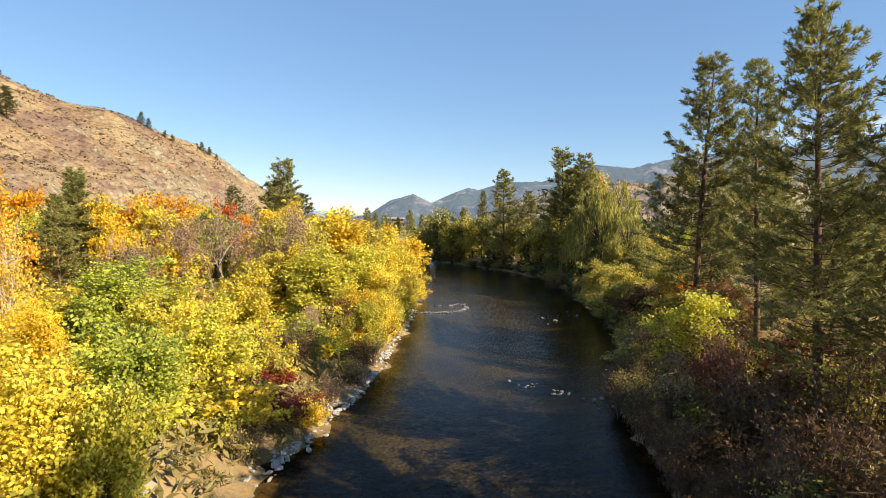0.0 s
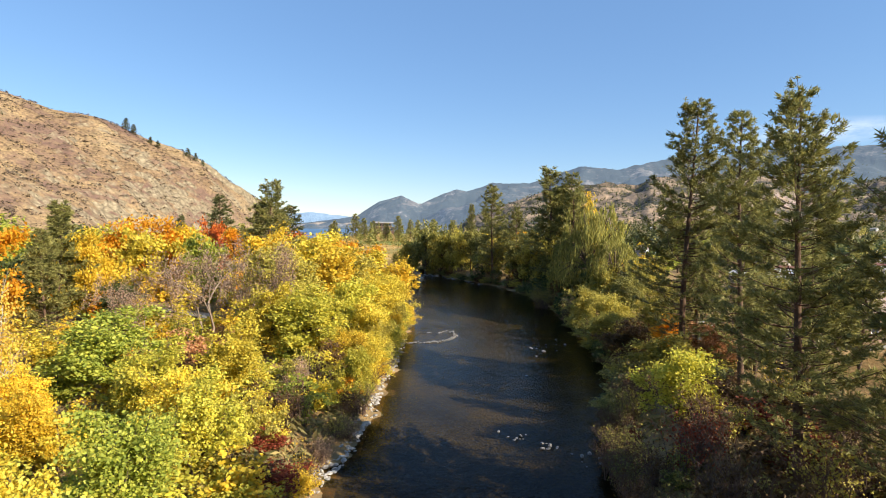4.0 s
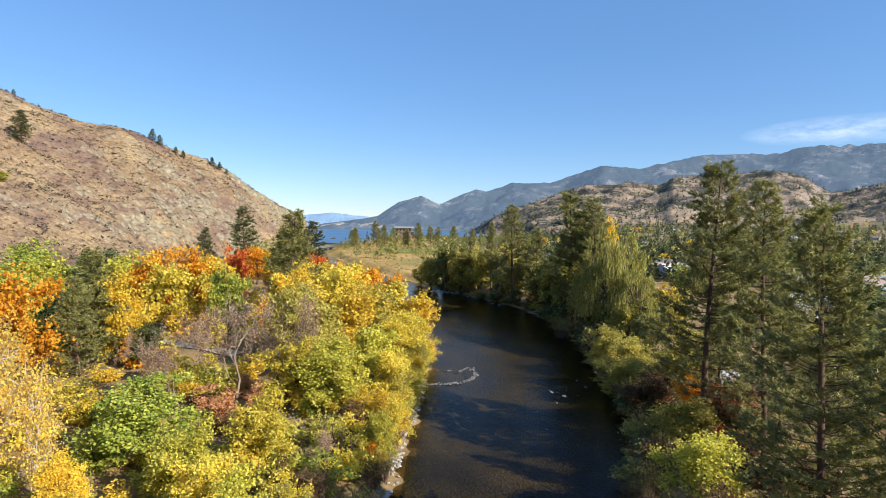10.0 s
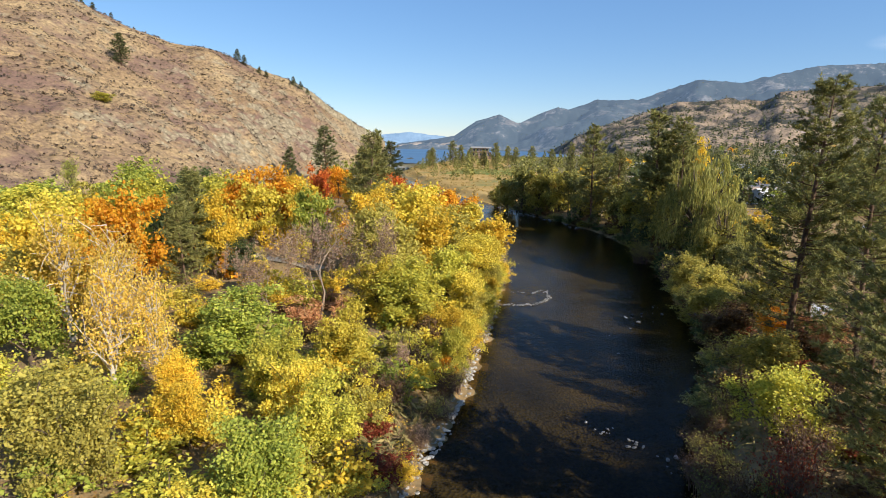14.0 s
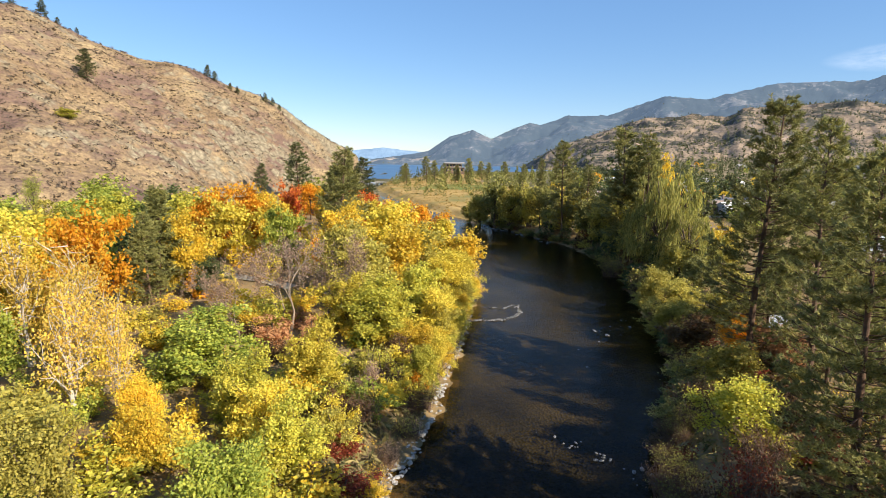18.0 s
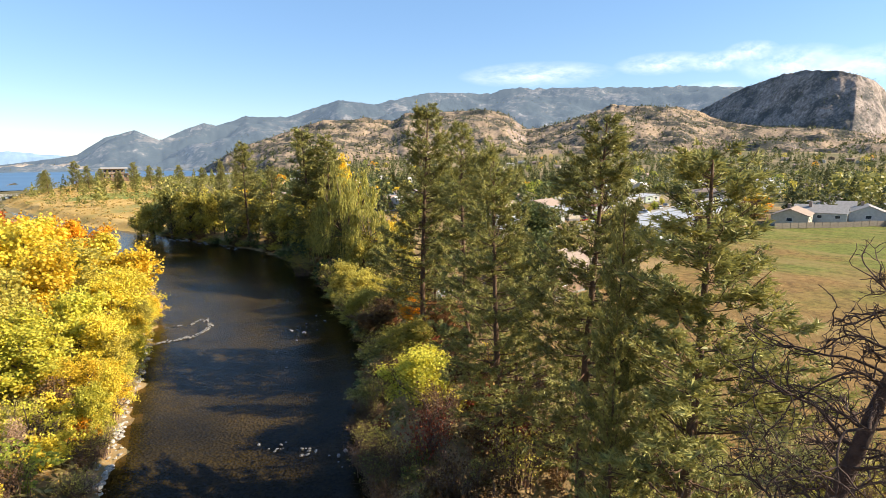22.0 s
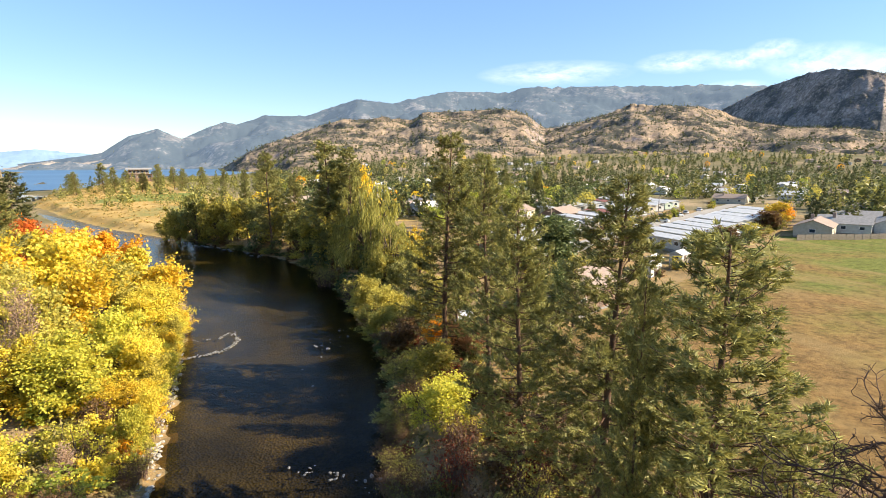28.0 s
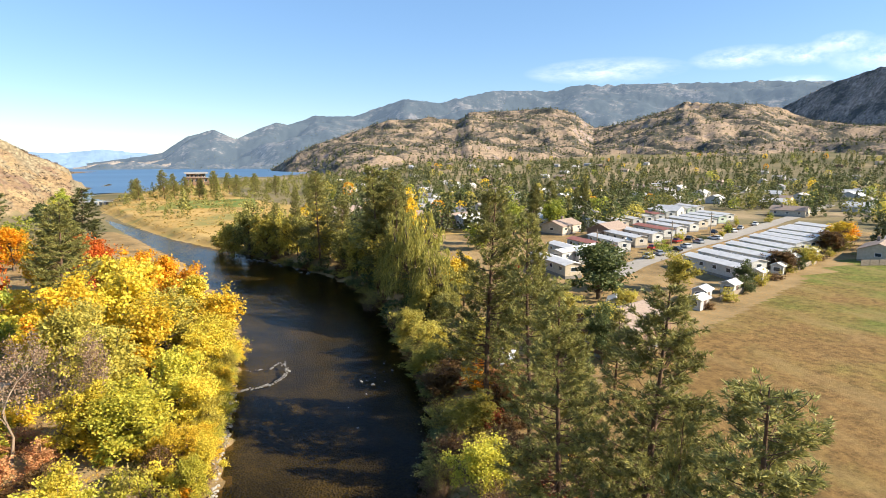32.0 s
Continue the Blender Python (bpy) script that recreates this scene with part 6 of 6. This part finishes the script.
def thick_near(seed, count, lo):
    rng = np.random.default_rng(seed)
    out = np.zeros((0, 2))
    while len(out) < count:
        a, r = np.radians(rng.uniform(6, 84, count)), lo + 1150 * rng.uniform(0, 1, count) ** 1.8
        p = np.c_[r * np.sin(a), r * np.cos(a)]
        out = np.concatenate([out, p[town(p[:, 0], p[:, 1])]])
    out = out[:count]
    return np.c_[out, land(out[:, 0], out[:, 1])[0]], rng


pts, rng = thick_near(501, 760, 205)
scatter("town_conifers", "dark green conifers among the houses of the town", "trees", pts, rng.uniform(6, 15, 760), 190, "cone", LEAF["fir"], 502)
for seed, kind, count, words in ((503, "green", 60, "green"), (505, "olive", 130, "olive"), (507, "gold", 22, "golden"), (509, "orange", 16, "orange"), (511, "deep", 420, "dark green"), (513, "bankside", 420, "olive-green")):
    pts, rng = thick_near(seed, count, 225)
    scatter("town_trees", f"{words} leafy trees among the houses of the town", "trees", pts, rng.uniform(5, 11, count), 170, "dome", LEAF[kind], seed + 1)
pts, rng = spots(1900, 541, 60, 1150, 140, 1150, lambda x, y: (bearing(x, y)[0] > 8) & (bearing(x, y)[1] > 430) & (bearing(x, y)[1] < 1200))
scatter("town_conifers", "small dark conifers dotted over the dry valley floor", "trees", pts, rng.uniform(6, 14, 1900), 40, "cone", LEAF["fir"], 542)
# woods behind the bungalows
pts, rng = spots(420, 521, 190, 520, -40, 150, lambda x, y: (bearing(x, y)[0] > 62) & (bearing(x, y)[0] < 100) & (bearing(x, y)[1] > 245) & clear_of_homes(x, y))
scatter("town_trees", "dark olive-green trees in a dense belt behind the bungalows", "trees", pts, rng.uniform(8, 15, 420), 170, "dome", LEAF["bankside"], 522)
pts, rng = spots(160, 523, 190, 520, -40, 150, lambda x, y: (bearing(x, y)[0] > 60) & (bearing(x, y)[0] < 100) & (bearing(x, y)[1] > 240) & clear_of_homes(x, y))
scatter("town_trees", "olive and yellow trees in a dense belt behind the bungalows", "trees", pts, rng.uniform(7, 14, 160), 170, "dome", LEAF["olive"], 524)
# pines and bushes around the lodge and the meadow
pts, rng = spots(90, 525, -120, 110, 300, 900, lambda x, y: (x - np.interp(y, BANK_Y, BANK_R) > 12) & ((x + 45) ** 2 + (y - 590) ** 2 > 500))
scatter("meadow_pines", "pines scattered over the golden meadow by the lake", "trees", pts, rng.uniform(7, 15, 90), 190, "cone", LEAF["bankside"], 526)
pts, rng = spots(330, 527, -110, 110, 235, 950, lambda x, y: x - np.interp(y, BANK_Y, BANK_R) > 2)
scatter("meadow_bushes", "olive bushes scattered over the golden meadow", "shrub", pts, rng.uniform(2, 6.5, 330), 150, "dome", LEAF["bankside"], 528)
for name, count, lo, hi, seed in (("mountain_hills", 12000, 5.0, 10, 531), ("mountain_cliff", 1500, 3, 8, 533), ("mountain_far_2", 4000, 3, 7, 535)):
    rng = np.random.default_rng(seed)
    v = SLOPES[name]
    pick = v[rng.integers(0, len(v), count)] + rng.normal(size=(count, 3)) * np.array([8, 8, 0])
    scatter("slope_pines", "tiny dark pines scattered over the mountain slopes", "trees", pick - np.array([0, 0, 1.0]), rng.uniform(lo, hi, count) * 1.3, 7, "cone", LEAF["fir"], seed + 1)

# thin clouds low over the mountains
def cloud_material():
    n = Nodes("thin_white_cloud")
    obj = n.coord("Object")
    g = n.add("TexGradient")
    g.gradient_type = "SPHERICAL"
    n.link(obj, g.inputs["Vector"])
    soft = n.ramp(n.noise(1.9, 8, 0.7, obj, (1.0, 0.6, 1)), [(0.36, (0, 0, 0)), (0.72, (1, 1, 1))])
    fac = n.math("MULTIPLY", n.math("POWER", g.outputs["Fac"], 0.9), n.math("MULTIPLY", soft, 0.55))
    # the cloud's sunlit white is painted as an even emission
    em = n.add("Emission", Strength=0.95)
    em.inputs["Color"].default_value = (0.93, 0.95, 1.0, 1)
    tr = n.add("BsdfTransparent")
    ms = n.add("MixShader")
    n.link(fac, ms.inputs[0])
    n.link(tr.outputs[0], ms.inputs[1])
    n.link(em.outputs[0], ms.inputs[2])
    n.link(ms.outputs[0], n.t.nodes["Material Output"].inputs["Surface"])
    return n.m


CLOUD = cloud_material()
for a, e, w, h in ((36, 9.0, 16, 2.6), (47.8, 9.4, 9, 2.2), (52.7, 9.2, 5.5, 2.0), (55.1, 9.9, 4.6, 1.8), (58.4, 8.6, 9, 3.2), (61.5, 7.8, 7, 2.2), (52.1, 6.9, 6, 1.4), (67, 8.0, 15, 3.4)):
    r = 4820
    c = Vector((r * math.sin(radians(a)), r * math.cos(radians(a)), r * math.tan(radians(e))))
    me = mesh_of("cloud", [(-1, -1, 0), (1, -1, 0), (1, 1, 0), (-1, 1, 0)], [(0, 1, 2, 3)], CLOUD)
    ob = tagged(new("cloud", me), "thin white cloud streak over the mountains", "cloud", kind="structure")
    ob.matrix_basis = look(c, (0, 0, 20)) @ Matrix.Diagonal((r * math.tan(radians(w / 2)), r * math.tan(radians(h / 2)), 1, 1))



# ---------------------------------------------------------------- vehicles, sheds
CAR_PAINTS = {"white": (0.62, 0.62, 0.62), "dark blue": (0.012, 0.016, 0.035), "red": (0.30, 0.03, 0.025), "silver": (0.35, 0.36, 0.37), "black": (0.02, 0.02, 0.022)}
PAINT = {k: Nodes(k.replace(" ", "_") + "_car_paint").done(v, 0.25, spec=0.6) for k, v in CAR_PAINTS.items()}
RUBBER = Nodes("black_rubber").done((0.02, 0.02, 0.02), 0.9)
RIM = Nodes("grey_wheel_rim").done((0.4, 0.4, 0.42), 0.35, metal=0.9)
LAMP_GLASS = Nodes("pale_lamp_glass").done((0.7, 0.7, 0.68), 0.15, spec=0.6)


def ring_mesh(name, radius, width, material, sides=16):
    bm = bmesh.new()
    bmesh.ops.create_cone(bm, cap_ends=True, segments=sides, radius1=radius, radius2=radius, depth=width, matrix=Matrix.Rotation(math.pi / 2, 4, "X"))
    bmesh.ops.bevel(bm, geom=[e for e in bm.edges if abs(e.verts[0].co.y - e.verts[1].co.y) < 1e-4], offset=radius * 0.12, segments=1, affect="EDGES")
    me = bpy.data.meshes.new(name)
    bm.to_mesh(me)
    bm.free()
    me.materials.append(material)
    return me


def profile_mesh(name, prof, half, material, bevel=0.06):
    """A side profile (x, z) drawn out across y, with rounded edges."""
    bm = bmesh.new()
    rows = [[bm.verts.new((x, y, z)) for x, z in prof] for y in (-half, half)]
    n = len(prof)
    for i in range(n):
        bm.faces.new((rows[0][i], rows[0][(i + 1) % n], rows[1][(i + 1) % n], rows[1][i]))
    bm.faces.new(rows[0][::-1])
    bm.faces.new(rows[1])
    bmesh.ops.recalc_face_normals(bm, faces=bm.faces[:])
    bmesh.ops.bevel(bm, geom=bm.edges[:], offset=bevel, segments=2, affect="EDGES")
    me = bpy.data.meshes.new(name)
    bm.to_mesh(me)
    bm.free()
    me.materials.append(material)
    return me


def make_car():
    ob = thing("car", Matrix.Identity(4), "parked car beside a home", "car", "parked cars")
    part("body", profile_mesh("body", [(-2.2, 0.35), (2.2, 0.35), (2.25, 0.75), (1.2, 0.95), (-1.9, 0.98), (-2.25, 0.85)], 0.88, PAINT["white"]), ob)
    part("cabin", profile_mesh("cabin", [(-1.7, 0.93), (1.05, 0.93), (0.35, 1.45), (-1.2, 1.47)], 0.76, GLASS, 0.05), ob)
    part("roof", profile_mesh("roof", [(-1.2, 1.46), (0.34, 1.44), (0.25, 1.51), (-1.1, 1.53)], 0.70, PAINT["white"], 0.02), ob)
    tyre, rim = ring_mesh("tyre", 0.33, 0.22, RUBBER), ring_mesh("rim", 0.2, 0.24, RIM, 10)
    for x in (-1.35, 1.35):
        for y in (-0.82, 0.82):
            w = part("wheel", tyre, ob, pose(x, y, 0.33))
            part("rim", rim, w)
    for y in (-0.6, 0.6):
        part("headlight", box_mesh("headlight", -0.05, 0.05, -0.16, 0.16, -0.07, 0.07, LAMP_GLASS, 0.02), ob, pose(2.22, y, 0.68))
    return ob


first_car = make_car()
parked = [(37.5, 13.0, 200, "dark blue"), (41.3, 7.6, 115, "white"), (104, 118.5, 25, "white"), (110, 121.5, 70, "silver"), (116, 131, 30, "red"), (119, 125, 100, "black"), (127, 129.0, 75, "white"), (133, 139, 20, "red"), (138, 135, 80, "silver"), (141, 142, 30, "black"), (149, 139, 110, "white"),
          (160, 150, 30, "dark blue"), (171, 152, 75, "white"), (88, 112, 35, "silver"), (66, 199, 10, "white"), (72, 201, 15, "dark blue"), (79, 200, 5, "white"), (64, 120, 80, "red"), (182, 158, 30, "silver"), (198, 165, 30, "white"), (176, 62.5, 40, "white")]
for i, (x, y, turn, paint) in enumerate(parked):
    m = Matrix.Translation((x, y, ground_z(x, y) + 0.12)) @ pose(0, 0, 0, 0, 0, turn)
    ob = copy_thing(first_car, m) if i else first_car
    ob.matrix_basis = m
    ob["label"] = f"parked {paint} car near the homes"
    for ch in ob.children:
        if ch.name.split(".")[0] in ("body", "roof"):
            ch.material_slots[0].link = "OBJECT"
            ch.material_slots[0].material = PAINT[paint]


def camper(x, y, turn):
    ob = thing("camper_trailer", Matrix.Translation((x, y, ground_z(x, y))) @ pose(0, 0, 0, 0, 0, turn), "white camper trailer parked behind the pines", "trailer")
    part("body", profile_mesh("body", [(-2.6, 0.6), (2.4, 0.6), (2.7, 1.2), (2.3, 2.7), (-2.4, 2.75), (-2.7, 2.3)], 1.1, PAINT["white"], 0.15), ob)
    for s in (-1, 1):
        part("window", box_mesh("window", -0.6, 0.6, -0.03, 0.03, -0.3, 0.3, GLASS, 0.02), ob, pose(0.4, s * 1.1, 1.9))
        part("wheel", ring_mesh("wheel", 0.35, 0.22, RUBBER), ob, pose(-0.2, s * 0.95, 0.33))
    part("hitch", box_mesh("hitch", 2.4, 3.7, -0.06, 0.06, 0.5, 0.62, RIM), ob)


camper(31.0, 60.0, 60)

first_shed = house("shed", "small pale garden shed beside a mobile home", "shed", 3.4, 2.6, 2.0, 0.6, SIDING, METAL_ROOF, 0.1, group="sheds", windows=1)
for i, (x, y, turn) in enumerate(((76.5, 73.5, 20), (82, 78.0, 25), (92, 80.5, 20), (108, 87.6, 24), (118, 90.5, 24), (133, 98.5, 24), (146, 103, 25), (95, 121.5, 20), (113, 139, 24), (62, 78, 50))):
    m = Matrix.Translation((x, y, ground_z(x, y))) @ pose(0, 0, 0, 0, 0, turn)
    ob = copy_thing(first_shed, m) if i else first_shed
    ob.matrix_basis = m

# single trees round the mobile homes
for x, y, h, r, kind in ((43.5, 12.5, 3.4, 2.4, "maroon"), (46.0, 11.0, 3.6, 2.6, "maroon"), (47.5, 8.5, 3.8, 2.6, "maroon"), (41.0, 12.0, 2.8, 2.0, "rust"), (36.5, 12.0, 2.2, 1.8, "olive"), (35.5, 7.0, 2.2, 1.8, "olive"), (33.0, 15.0, 2.6, 2.0, "olive"), (31.0, 11.0, 2.8, 2.2, "rust")):
    tree(kind, x, y, h, r, BUSH, "beside a parked car at the field", "shrub")
tree("green", 60.6, 10.2, 6.5, 3.6, MID, "at the edge of the field")
PARK = "beside the mobile homes"
tree("deep", 71.0, 93.0, 10.0, 6.0, MID, PARK)
tree("deep", 64.0, 86.0, 11.0, 6.4, MID, PARK)
tree("olive", 84.0, 86.5, 7.6, 4.2, MID, PARK)
tree("olive", 47.0, 72.0, 6.5, 3.4, MID, PARK)
tree("lime", 57.0, 62.5, 4.2, 2.6, MID, PARK)
tree("rust", 44.0, 64.0, 5.5, 3.0, MID, PARK)
tree("olive", 60.0, 73.0, 5.5, 3.0, MID, PARK)
tree("deep", 40.0, 78.0, 8.0, 3.6, MID, PARK)
tree("olive", 38.0, 92.0, 8.0, 3.8, MID, PARK)
tree("gold", 42.0, 104.0, 8.0, 3.8, MID, PARK)
tree("rust", 121.0, 92.5, 5.6, 4.6, MID, PARK)
tree("deep", 99.0, 83.4, 5.4, 2.6, MID, PARK)
tree("olive", 137.0, 98.0, 4.6, 4.0, MID, PARK)
tree("gold", 170.0, 112.0, 8.4, 5.4, MID, PARK)
tree("rust", 160.0, 108.0, 7.0, 4.6, MID, PARK)
tree("orange", 178.0, 116.0, 7.0, 4.0, MID, PARK)
for i in range(16):
    x, y = 92 + i * 11.0, 116 + i * 5.4 + 4 * math.sin(i * 5)
    tree(("deep", "olive", "green", "rust", "lime")[i % 5], x, y, 1.6 + (i * 7 % 5) * 0.9, 1.2 + (i % 3) * 0.6, LOW, PARK, "shrub")
for i in range(12):
    tree(("rust", "olive", "deep", "olive")[i % 4], 78 + i * 8.2, 72.5 + i * 3.35 + 0.6 * math.sin(i * 4), 2.2 + (i * 5 % 4) * 0.7, 1.6 + (i % 3) * 0.5, LOW, "along the edge of the field", "shrub")
for i in range(13):
    x, y = 66 + i * 8.5, 150 + i * 7.5 + 6 * math.sin(i * 3)
    if i % 3:
        pine(x, y, ground_z(x, y) + 13 + 5 * math.sin(i * 2), FIRS, 1.2, i % 2, "bushy conifer standing between the homes", LEAF["needle"], 18.0)
    else:
        tree("green", x, y, 9 + i % 4, 5, MID, "between the homes")
